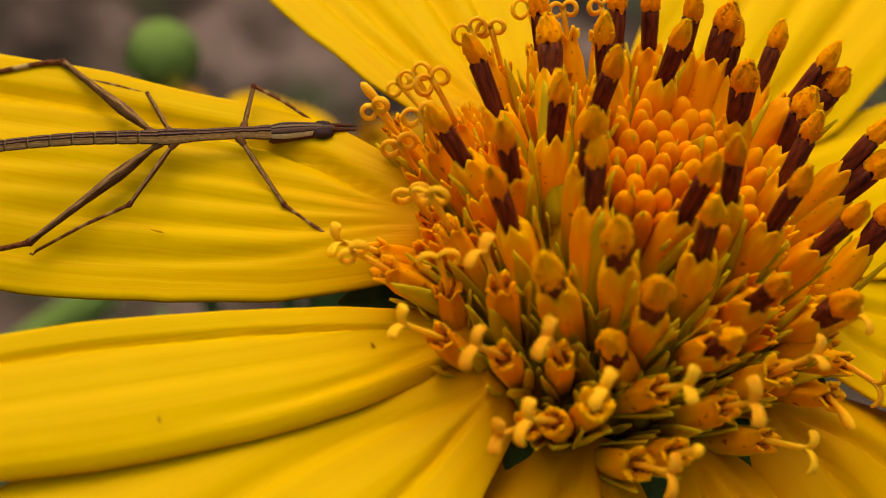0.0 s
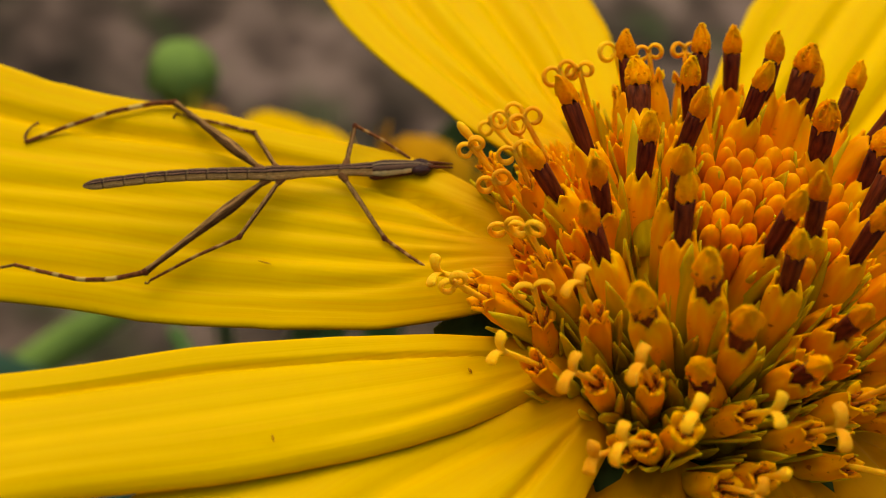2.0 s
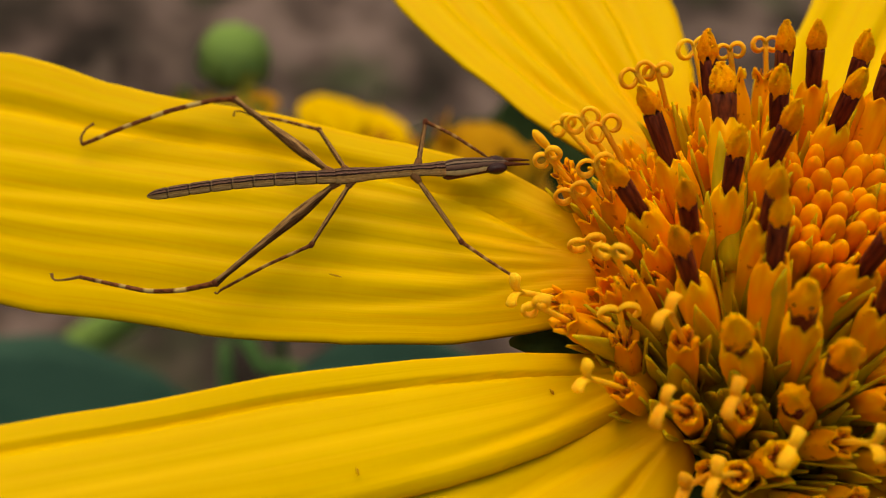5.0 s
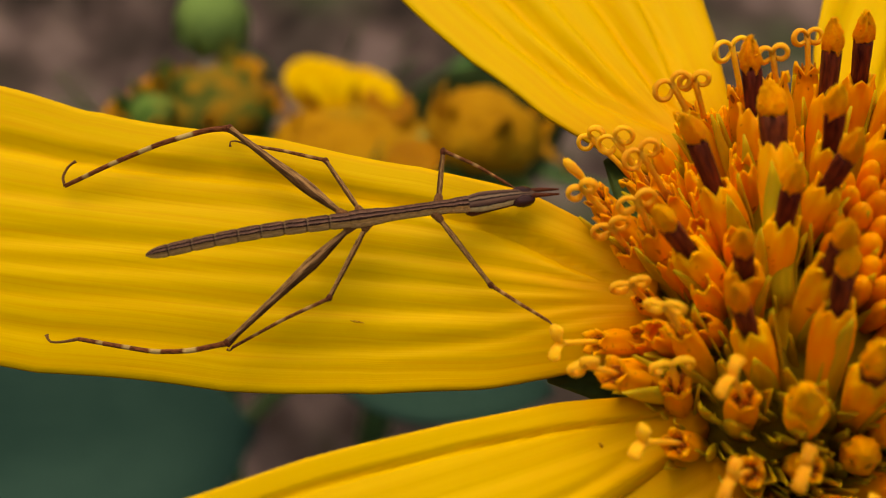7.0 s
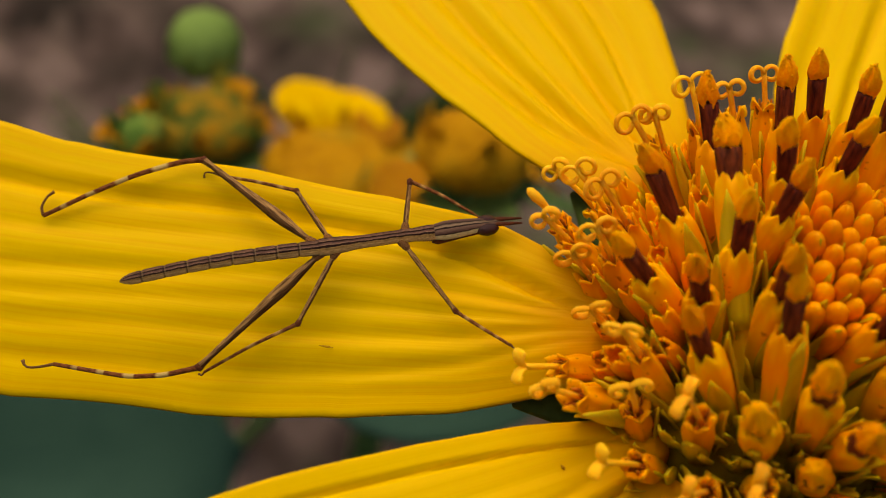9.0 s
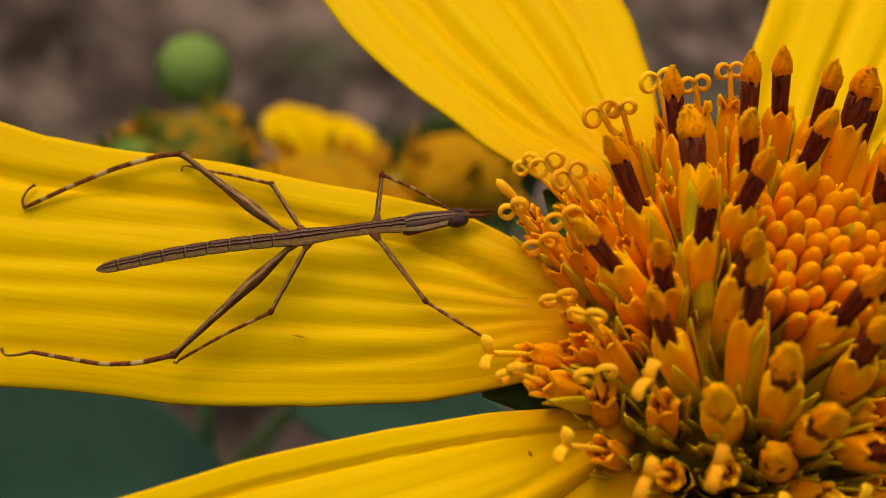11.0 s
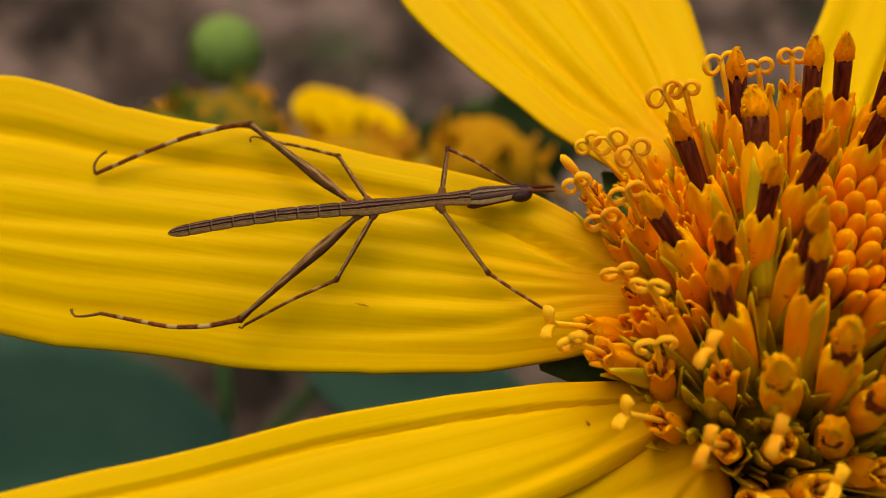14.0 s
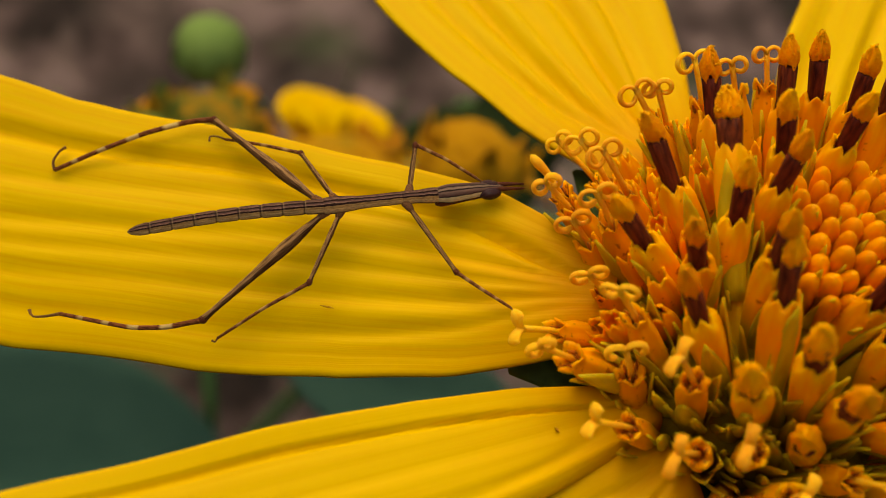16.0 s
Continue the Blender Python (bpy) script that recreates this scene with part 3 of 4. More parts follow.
# each floret stands in the lap of a scale, on its outer side, and some have a second beside it
CHAFF = [chaff_mesh(0.062, 0.75, 1), chaff_mesh(0.054, 0.75, 2), chaff_mesh(0.070, 0.75, 3)]
for k, (mouth, z, kind) in enumerate(SEATS):
    for j in range(1 if kind == 2 else 2):
        swing = rng.uniform(-0.9, 0.9) + (0, 2.2)[j]
        out = (mouth - z * mouth.dot(z))
        out = (out.normalized() if out.length > 1e-3 else Vector((1, 0, 0)))
        out = Matrix.Rotation(swing, 3, z) @ out
        tip = mouth + out * rng.uniform(0.10, 0.125) - z * (rng.uniform(-0.09, 0.06) if kind == 0 else rng.uniform(-0.04, 0.12))
        place("chaff_scale", CHAFF[(k + j) % 3], flower, upright(tip, (z + out * 0.05).normalized(), -out), "pointed yellow-green chaff scale")
# older scales lower down fill the gaps
for i in range(240):
    th = 16 + 46 * math.sqrt((i + 0.5) / 240)
    az = i * 137.508 + 40
    lag = 0.75 * max(0.0, -math.sin(radians(az)))
    if lag > 0.3 and th > 55:
        continue
    place("chaff_scale", CHAFF[i % 3], flower, stand(th, az, 180 + rng.uniform(-40, 40), 1.0, rng.uniform(0.9, 1.2), 0.0, (0.5, -lag, -1.4 - 0.5 * lag), rng.uniform(1.14, 1.32) + 0.12 * lag), "pointed yellow-green chaff scale")
# in front they stand up between the spent florets
stood = []
for i in range(400):
    th, az = rng.uniform(34, 62), rng.uniform(-165, -35)
    tip = unit(th, az) * rng.uniform(1.28, 1.46)
    z = (unit(0.35 * th, az) + Vector((-0.12, 0, 0))).normalized()
    if any((tip - p).length < 0.13 for p in stood) or any((tip - m - a * (tip - m).dot(a)).length < 0.085 and (tip - m).dot(a) < 0.25 for m, a, _ in SEATS):
        continue
    stood.append(tip)
    place("chaff_scale", CHAFF[i % 3], flower, upright(tip, z, (-math.cos(radians(az)), -math.sin(radians(az)), 0.0), rng.uniform(0.9, 1.15)), "pointed yellow-green chaff scale")
for i in range(26):
    place("chaff_scale", CHAFF[i % 3], flower, stand(4 + 0.62 * i, i * 137.508 + 75, 180 + rng.uniform(-25, 25), 0.99, 0.75, 0.0, (0.3, 0.0, -0.6), 1.435 + 0.02 * (i % 2)), "pointed yellow-green chaff scale")
place("chaff_scale", chaff_mesh(0.085, 0.60, 9), flower, stand(11, 27, 180, 1.0, 1.15, 0.0, (0.3, 0.0, -0.6), 1.50), "broad yellow-green chaff scale")

# green bracts and stem under the head
for i in range(12):
    a = i * 30 + 9
    d = Vector((math.cos(radians(a)), math.sin(radians(a)), 0))
    path = [d * 0.55 + Vector((0, 0, 0.12)), d * 1.0 + Vector((0, 0, 0.22)), d * 1.25 + Vector((0, 0, 0.26)), d * 1.5 + Vector((0, 0, 0.22))]
    place("bract", tube_mesh("bract", [(path, [0.2, 0.26, 0.2, 0.02])], M_GREEN, sides=10, flat=0.2), flower, None, "dark green bract")
place("stem", tube_mesh("stem", [([(0, 0, 0.15), (0.1, 0.1, -2), (0.6, 0.9, -12), (1.2, 2.5, -28), (1.5, 3, -45)], [0.28, 0.2, 0.22, 0.25, 0.3])], M_GREEN, sides=14), flower, None, "green stem")

# ---- the stick insect ----
def chitin(name, low, high, rough=0.4, ring=None, bands=None, seams=0.0, pale=(0.52, 0.33, 0.11), grain=(5, 16, 1)):
    """Insect skin. ring: colours round the limb; bands: pale stretches along it; seams: how many segment joints."""
    n = Nodes(name, rough + 0.15, 0.05)
    st = n.noise(n.coords("UV", grain), 3.0, 4.0, 0.65)
    blot = n.noise(n.coords("Object"), 1500.0, 2.0)
    col = n.ramp(st, (0.36, low), (0.62, high))
    u, v = n.uv()[0], n.uv()[1]
    if ring:
        wob = n.math("ADD", v, n.math("MULTIPLY", n.math("SUBTRACT", blot, 0.5), 0.05))
        col = n.mix(1.0, n.ramp(wob, *ring), col, "MULTIPLY")
    if seams:
        saw = n.math("FRACT", n.math("MULTIPLY", u, seams))
        col = n.mix(n.ramp(saw, (0.0, (0.8,) * 3), (0.03, (0.1,) * 3), (0.91, (0.0,) * 3), (0.94, (0.35,) * 3), (0.97, (0.7,) * 3)), col, (0.02, 0.009, 0.006))
        col = n.mix(n.ramp(saw, (0.02, (0.0,) * 3), (0.05, (0.45,) * 3), (0.10, (0.0,) * 3)), col, (0.30, 0.19, 0.09))
    if bands:
        edge = n.math("ADD", u, n.math("MULTIPLY", n.math("SUBTRACT", blot, 0.5), 0.03))
        col = n.mix(n.ramp(edge, *[(p, (w,) * 3) for p, w in bands]), col, pale)
    return n.color(col).bump(n.math("ADD", st, n.math("MULTIPLY", blot, 0.5)), 0.6, 0.00012).m


TAN, DARK, MID, LIGHT = (0.50, 0.33, 0.13), (0.018, 0.007, 0.006), (0.11, 0.055, 0.042), (0.31, 0.19, 0.12)
SIDE, BACK, OLIVE = (0.17, 0.092, 0.064), (0.115, 0.062, 0.050), (0.36, 0.22, 0.078)
RING = ((0.0, TAN), (0.10, TAN), (0.11, OLIVE), (0.15, OLIVE), (0.158, DARK), (0.195, DARK), (0.203, LIGHT), (0.215, BACK), (0.242, BACK), (0.25, DARK), (0.28, DARK), (0.287, LIGHT), (0.30, BACK), (0.325, SIDE), (0.335, DARK), (0.37, DARK), (0.38, SIDE), (0.42, MID), (0.5, DARK), (0.84, DARK), (0.86, TAN))
RAW = ((0.58, 0.49, 0.44), (1.25, 1.07, 0.96))
M_BODY = chitin("insect body", *RAW, ring=RING, seams=9.0)
M_CHEST = chitin("insect chest", *RAW, ring=RING)
CREAM, RUST = (0.62, 0.47, 0.22), (0.085, 0.022, 0.010)
M_HEAD = chitin("insect head", (0.7, 0.66, 0.62), (1.0, 0.97, 0.93), ring=((0.0, CREAM), (0.095, CREAM), (0.105, DARK), (0.13, MID), (0.20, SIDE), (0.21, DARK), (0.23, DARK), (0.24, (0.26, 0.17, 0.11)), (0.27, (0.22, 0.14, 0.09)), (0.285, DARK), (0.31, MID), (0.36, SIDE), (0.6, DARK), (0.90, RUST), (0.955, RUST), (0.965, CREAM)))
# Flanks and underside painted darker as edge shade; the pale streaks are skin colour.
LIMB = ((0.0, (0.35, 0.30, 0.27)), (0.05, (0.4, 0.36, 0.32)), (0.08, (1, 1, 1)), (0.17, (1.15, 1.15, 1.15)), (0.19, (0.45, 0.4, 0.36)), (0.22, (1, 1, 1)), (0.30, (0.9, 0.9, 0.9)), (0.33, (0.35, 0.3, 0.27)), (0.99, (0.35, 0.3, 0.27)))
M_THIGH = chitin("insect thigh", (0.10, 0.040, 0.013), (0.40, 0.205, 0.073), grain=(3, 6, 1), ring=LIMB)
M_SHIN = chitin("insect banded shin", (0.075, 0.018, 0.006), (0.23, 0.068, 0.020), grain=(8, 3, 1), bands=((0.0, 0), (0.20, 0), (0.22, 1), (0.29, 1), (0.31, 0), (0.45, 0), (0.46, 0.9), (0.52, 0.9), (0.54, 0), (0.66, 0), (0.67, 0.8), (0.70, 0.8), (0.72, 0), (0.84, 0), (0.85, 0.7), (0.87, 0.7), (0.89, 0)))
M_SHORT = chitin("insect short shin", (0.08, 0.022, 0.007), (0.26, 0.088, 0.028), pale=(0.48, 0.25, 0.08), grain=(8, 3, 1), bands=((0.0, 0), (0.14, 0), (0.18, 0.8), (0.22, 0.8), (0.26, 0), (0.42, 0), (0.46, 0.8), (0.50, 0.8), (0.54, 0), (0.70, 0), (0.73, 0.6), (0.76, 0.6), (0.80, 0)))
M_FOOT = chitin("insect foot", (0.07, 0.022, 0.008), (0.28, 0.12, 0.04))
M_JAW = chitin("insect jaw", (0.05, 0.012, 0.006), (0.16, 0.045, 0.018))
M_EYE = chitin("insect eye", (0.012, 0.003, 0.003), (0.05, 0.008, 0.007), rough=0.0)
M_EYE.node_tree.nodes["Principled BSDF"].inputs["Specular IOR Level"].default_value = 0.25

ORIGIN = Vector((-2.5, 0.55, 0.6))
insect = thing("stick_insect", HEART + ORIGIN * CM, "slender brown stick insect with banded legs, standing on a petal", "insect")


def bug(name, pts, radii, material, parent=None, sides=10, flat=1.0, label=""):
    return place(name, tube_mesh(name, [([Vector(p) - ORIGIN for p in pts], radii)], material, sides, flat), parent or insect, None, label)


def along(points, n):
    """n + 1 even steps along a bent line, its corners rounded."""
    p = [Vector(q) for q in points]
    steps = [0.0]
    for a, b in zip(p, p[1:]):
        steps.append(steps[-1] + (b - a).length)
    raw = [Vector([np.interp(steps[-1] * i / n, steps, [q[k] for q in p]) for k in range(3)]) for i in range(n + 1)]
    return [raw[0]] + [(raw[i - 1] + raw[i] * 2 + raw[i + 1]) / 4 for i in range(1, n)] + [raw[-1]]


TAIL, META, PRO, NECK, EYE, NOSE = (Vector(p) for p in ((-3.592, 0.404, 0.472), (-2.535, 0.53, 0.62), (-2.12, 0.56, 0.69), (-1.92, 0.572, 0.715), (-1.655, 0.583, 0.744), (-1.57, 0.606, 0.772)))


def body_part(name, a, b, profile, material, steps, label=""):
    """A length of the body with three fine keels along its back."""
    pts = [a.lerp(b, i / steps) + Vector((0, 0.01, 0.025)) * (math.sin(math.pi * i / steps) if name == "abdomen" else 0) for i in range(steps + 1)]
    rad = [lerp(i / steps, profile) for i in range(steps + 1)]
    if name == "abdomen":
        rad = [r * (1 - 0.13 * math.exp(-(min((9 * i / steps) % 1, 1 - (9 * i / steps) % 1) / 0.07) ** 2)) for i, r in enumerate(rad)]
    me = tube_mesh(name, [([p - ORIGIN for p in pts], rad)], material, 24, 0.85)
    sides = 24
    for v in me.vertices:
        i, k = divmod(v.index, sides)
        keel = 0.06 * math.cos(k * 2 * math.pi / 4) if 1 <= k <= 11 else 0
        centre = (pts[i] - ORIGIN) * CM
        v.co = centre + (v.co - centre) * (1 + keel)
    return place(name, me, insect, None, label)


body_part("abdomen", TAIL, META, ((0, 0.006), (0.015, 0.018), (0.05, 0.031), (0.1, 0.036), (0.3, 0.037), (0.6, 0.040), (1, 0.044)), M_BODY, 108, "segmented brown abdomen with a tan side stripe")
body_part("thorax", META + (TAIL - META) * 0.01, PRO, ((0, 0.049), (0.12, 0.052), (0.38, 0.044), (0.42, 0.040), (0.6, 0.037), (0.85, 0.038), (1, 0.037)), M_CHEST, 24)
body_part("prothorax", PRO.lerp(NECK, -0.03), NECK, ((0, 0.036), (0.18, 0.041), (0.4, 0.038), (0.75, 0.046), (0.9, 0.048), (1, 0.044)), M_CHEST, 14)
head = body_part("head", NECK.lerp(NOSE, -0.05), NOSE, ((0, 0.042), (0.08, 0.050), (0.2, 0.057), (0.35, 0.055), (0.6, 0.046), (0.85, 0.034), (0.96, 0.020), (1.0, 0.008)), M_HEAD, 16, "wedge-shaped head with a cream cheek stripe")
for sgn in (-1, 1):
    e = EYE + Vector((0.014, 0.010 + 0.024 * sgn, 0.012))
    d = Vector((0.064, -0.004 * sgn, 0.008))
    bug("eye", [e + d * t for t in (-1, -0.85, -0.5, 0, 0.5, 0.85, 1)], [0.005, 0.019, 0.032, 0.038, 0.032, 0.019, 0.005], M_EYE, head, 14, 1.0, "glossy dark red eye")
    bug("antenna", [NOSE + Vector((-0.04, 0.013 * sgn, 0)), NOSE + Vector((0.0, 0.016 * sgn, 0.003)), NOSE + Vector((0.03, 0.016 * sgn, 0.008)), NOSE + Vector((0.12, 0.015 * sgn, 0.016))], [0.012, 0.013, 0.011, 0.005], M_JAW, head, 8)
    j = NECK + Vector((0.01, 0.040 * sgn, -0.026))
    k = EYE + Vector((-0.02, 0.006 + 0.026 * sgn, -0.012))
    bug("jaw", [j.lerp(k, t) for t in (-0.12, 0.0, 0.15, 0.4, 0.7, 1.0)], [0.005, 0.019, 0.018, 0.014, 0.010, 0.008], M_JAW, head, 10, 1.0, "dark red-brown jaw")


def leg(hip, knee, shin, foot, thick, club):
    """Thigh, then shin and foot under it."""
    path = along([hip, knee], 12)
    rad = [thick * lerp(i / 12, ((0, 0.7), (0.08, 0.9), (0.3, club), (0.6, 1.0 + 0.2 * (club - 1)), (0.92, 0.85), (1, 1.15))) for i in range(13)]
    th = bug("thigh", path, rad, M_THIGH, None, 10)
    out = (Vector(knee) - Vector(hip)).normalized()
    bug("hip", [Vector(hip) + out * t for t in (-0.035, -0.02, 0.0, 0.02, 0.04, 0.055)], [0.010, 0.026, 0.029, 0.024, 0.021, 0.012], M_FOOT, th, 10, 0.9, "knobbly tan hip joint")
    bug("knee", [Vector(knee) - out * t for t in (0.03, 0.012, -0.006, -0.018)], [thick * 0.7, thick * 1.2, thick * 1.25, thick * 0.4], M_JAW, th, 10)
    sh = bug("shin", along([knee, *shin], 20), [thick * lerp(i / 20, ((0, 1.0), (0.06, 0.8), (1, 0.62))) for i in range(21)], M_SHIN if club > 1.5 else M_SHORT, th, 8)
    bug("foot", along([shin[-1], *foot], 8), [thick * lerp(i / 8, ((0, 0.5), (0.5, 0.36), (0.85, 0.34), (1, 0.6))) for i in range(9)], M_FOOT, th, 7)
    return th


leg((-2.535, 0.505, 0.60), (-3.182, 0.016, 0.216), [(-3.38, 0.02, 0.11), (-3.574, 0.053, 0.03), (-3.80, 0.115, -0.01), (-3.976, 0.161, -0.029)], [(-4.06, 0.165, -0.075), (-4.15, 0.185, -0.125), (-4.158, 0.225, -0.11)], 0.0195, 1.95)
leg((-2.575, 0.56, 0.615), (-3.176, 1.212, 0.444), [(-3.30, 1.222, 0.41), (-3.561, 1.175, 0.335), (-3.83, 1.105, 0.23), (-4.086, 1.032, 0.115)], [(-4.105, 1.08, 0.125), (-4.07, 1.14, 0.155), (-4.03, 1.165, 0.165)], 0.0195, 1.95)
mid_leg_near = leg((-2.451, 0.51, 0.62), (-2.659, 0.151, 0.463), [(-2.90, 0.10, 0.31), (-3.155, 0.034, 0.12)], [(-3.17, 0.02, 0.10), (-3.185, 0.035, 0.09)], 0.0135, 1.15)
mid_leg_far = leg((-2.485, 0.565, 0.63), (-2.654, 0.967, 0.507), [(-2.88, 1.05, 0.47), (-3.08, 1.12, 0.42)], [(-3.13, 1.15, 0.41), (-3.175, 1.155, 0.40), (-3.17, 1.125, 0.39)], 0.0135, 1.15)
leg((-2.099, 0.53, 0.68), (-1.822, 0.159, 0.579), [(-1.68, 0.055, 0.575), (-1.54, -0.045, 0.575)], [(-1.525, -0.06, 0.57), (-1.51, -0.07, 0.56)], 0.0135, 1.15)
leg((-2.085, 0.585, 0.70), (-2.048, 0.863, 0.774), [(-1.88, 0.79, 0.755), (-1.70, 0.69, 0.72)], [(-1.68, 0.68, 0.715), (-1.65, 0.66, 0.71)], 0.0135, 1.15)


# ---- the ground and the plants behind ----
def ground_material():
    n = Nodes("soil", 0.95, 0.05)
    v = n.coords("Object")
    a, b = n.noise(v, 30.0, 3.0, 0.5), n.noise(v, 130.0, 4.0)
    chips = n.node("ShaderNodeTexVoronoi", Vector=v, Scale=38.0).outputs["Color"]
    tone = n.ramp(a, (0.38, (0.010, 0.007, 0.006)), (0.50, (0.068, 0.042, 0.036)), (0.64, (0.21, 0.135, 0.118)))
    litter = n.mix(0.5, n.ramp(b, (0.35, (0.02, 0.013, 0.010)), (0.65, (0.14, 0.095, 0.078))), n.ramp(chips, (0.2, (0.05, 0.033, 0.024)), (0.5, (0.13, 0.09, 0.068)), (0.8, (0.26, 0.18, 0.14))))
    green = n.noise(v, 16.0, 3.0)
    col = n.mix(n.ramp(green, (0.54, (0, 0, 0)), (0.68, (0.6,) * 3)), n.mix(0.28, tone, litter), (0.045, 0.065, 0.022))
    return n.color(col).bump(n.math("ADD", a, n.math("MULTIPLY", b, 0.3)), 0.5, 0.008).m


bm = bmesh.new()
bmesh.ops.create_grid(bm, x_segments=120, y_segments=120, size=20.0)
for v in bm.verts:
    v.co.z = 0.02 * noise.noise(v.co * 4)
for f in bm.faces:
    f.smooth = True
me = bpy.data.meshes.new("ground")
bm.to_mesh(me)
bm.free()
me.materials.append(ground_material())
tagged(new("ground", me), "bare brown soil with dry litter", "ground", kind="structure")


def leaf_material(name, low, high):
    n = Nodes(name, 0.6, 0.06)
    v = n.noise(n.coords("UV", (4, 30, 1)), 2.0, 3.0)
    w = n.noise(n.coords("Object"), 60.0, 3.0)
    col = n.mix(0.5, n.ramp(v, (0.3, low), (0.7, high)), n.ramp(w, (0.3, low), (0.7, high)))
    return n.color(col).bump(v, 0.4, 0.0005).m


M_LEAF = leaf_material("leaf blue-green", (0.022, 0.052, 0.036), (0.040, 0.080, 0.055))
M_FRESH = leaf_material("bud green", (0.14, 0.205, 0.043), (0.215, 0.295, 0.068))
M_STEM = leaf_material("stem green", (0.06, 0.125, 0.03), (0.11, 0.20, 0.055))


def mottled(name, stops, size=160.0):
    """Old, patchy plant tissue."""
    n = Nodes(name, 0.85, 0.04)
    v = n.noise(n.coords("Object"), size, 3.0, 0.6)
    return n.color(n.ramp(v, *stops)).bump(v, 0.8, 0.002).m


M_OLD = mottled("spent head mottle", ((0.36, (0.035, 0.055, 0.008)), (0.45, (0.12, 0.10, 0.012)), (0.55, (0.30, 0.135, 0.006)), (0.64, (0.07, 0.11, 0.016))))
M_OLDGREEN = mottled("half-open head mottle", ((0.38, (0.05, 0.10, 0.014)), (0.5, (0.13, 0.19, 0.035)), (0.62, (0.24, 0.17, 0.02))))
M_DISC2 = mottled("faded disc mottle", ((0.34, (0.30, 0.125, 0.004)), (0.47, (0.40, 0.175, 0.005)), (0.56, (0.42, 0.19, 0.006)), (0.68, (0.30, 0.165, 0.008))))
M_PINK = mottled("faded pinkish petal", ((0.36, (0.20, 0.11, 0.07)), (0.6, (0.36, 0.22, 0.16))))
M_YELLOW = mottled("far petal yellow", ((0.36, (0.58, 0.27, 0.002)), (0.52, (0.68, 0.37, 0.003)), (0.66, (0.68, 0.40, 0.004))), 120.0)
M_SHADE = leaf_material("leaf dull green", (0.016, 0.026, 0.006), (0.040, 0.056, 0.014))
# Brown-orange for the far flowers' duller petals and loose florets.
M_BROWN_ORANGE = grown_material("brown-orange petal", (0.30, 0.125, 0.004), (0.46, 0.20, 0.006), rough=0.8, scale=300.0)


def blade(name, tip, base, width, facing, material, parent, bend=0.3, label=""):
    """A leaf or a far petal: an oval blade from base to tip, folded a little along its rib, all in cm from its thing."""
    tip, base, facing = Vector(tip), Vector(base), Vector(facing).normalized()
    d = tip - base
    side = d.cross(facing).normalized()
    up = side.cross(d).normalized()
    verts, uvs, faces = [], [], []
    nu, nv = 18, 10
    for i in range(nu + 1):
        t = i / nu
        hw = width * lerp(t, ((0, 0.12), (0.15, 0.6), (0.35, 0.95), (0.55, 1.0), (0.8, 0.72), (0.93, 0.36), (1, 0.03)))
        for k in range(nv + 1):
            w = 2 * k / nv - 1
            verts.append(base + d * t + side * (hw * w) + up * (bend * math.sin(math.pi * t) * 0.5 + 0.12 * abs(w) * hw + 0.03 * width * math.sin(9 * t + 2 * w)))
            uvs.append((t, k / nv))
    m = len(verts)
    verts += [v - up * (0.02 + 0.01 * width) for v in verts]
    uvs = uvs * 2
    row = nv + 1
    for i in range(nu):
        for k in range(nv):
            q = (i * row + k, (i + 1) * row + k, (i + 1) * row + k + 1, i * row + k + 1)
            faces += [q, tuple(m + j for j in reversed(q))]
    rim = list(range(row)) + [i * row + nv for i in range(1, nu + 1)] + [nu * row + k for k in range(nv - 1, -1, -1)] + [i * row for i in range(nu - 1, 0, -1)]
    faces += [(a, b, m + b, m + a) for a, b in zip(rim, rim[1:] + rim[:1])]
    return place(name, mesh_from(name, verts, faces, material, uvs), parent, None, label)


def round_mesh(name, profile, material, sides=20, bumps=0.0, seed=0):
    """A turned form about z with a bumpy skin."""
    verts, faces, uvs = [], [], []
    for i, (r, z) in enumerate(profile):
        for k in range(sides):
            a = 2 * math.pi * k / sides
            rr = r * (1 + bumps * noise.noise(Vector((math.cos(a) * 2.5 + seed, math.sin(a) * 2.5, z * 4))))
            verts.append((rr * math.cos(a), rr * math.sin(a), z))
            uvs.append((i / (len(profile) - 1), k / sides))
    for i in range(len(profile) - 1):
        for k in range(sides):
            k2 = (k + 1) % sides
            faces.append((i * sides + k, i * sides + k2, (i + 1) * sides + k2, (i + 1) * sides + k))
    faces.append(tuple((len(profile) - 1) * sides + k for k in range(sides)))
    faces.append(tuple(reversed(range(sides))))
    return mesh_from(name, verts, faces, material, uvs)


def far_stem(parent, foot, radius=0.2, start=(0, 0, 0)):
    a, b = Vector(start), Vector(foot)
    pts = [a.lerp(b, t) + Vector((0.5, 0.3, 0)) * math.sin(math.pi * t) for t in (0, 0.1, 0.3, 0.5, 0.75, 1)]
    place("stem", tube_mesh("stem", [(pts, [radius * 0.8, radius * 0.8, radius, radius, radius * 1.1, radius * 1.2])], M_STEM, sides=10), parent, None, "green stem")


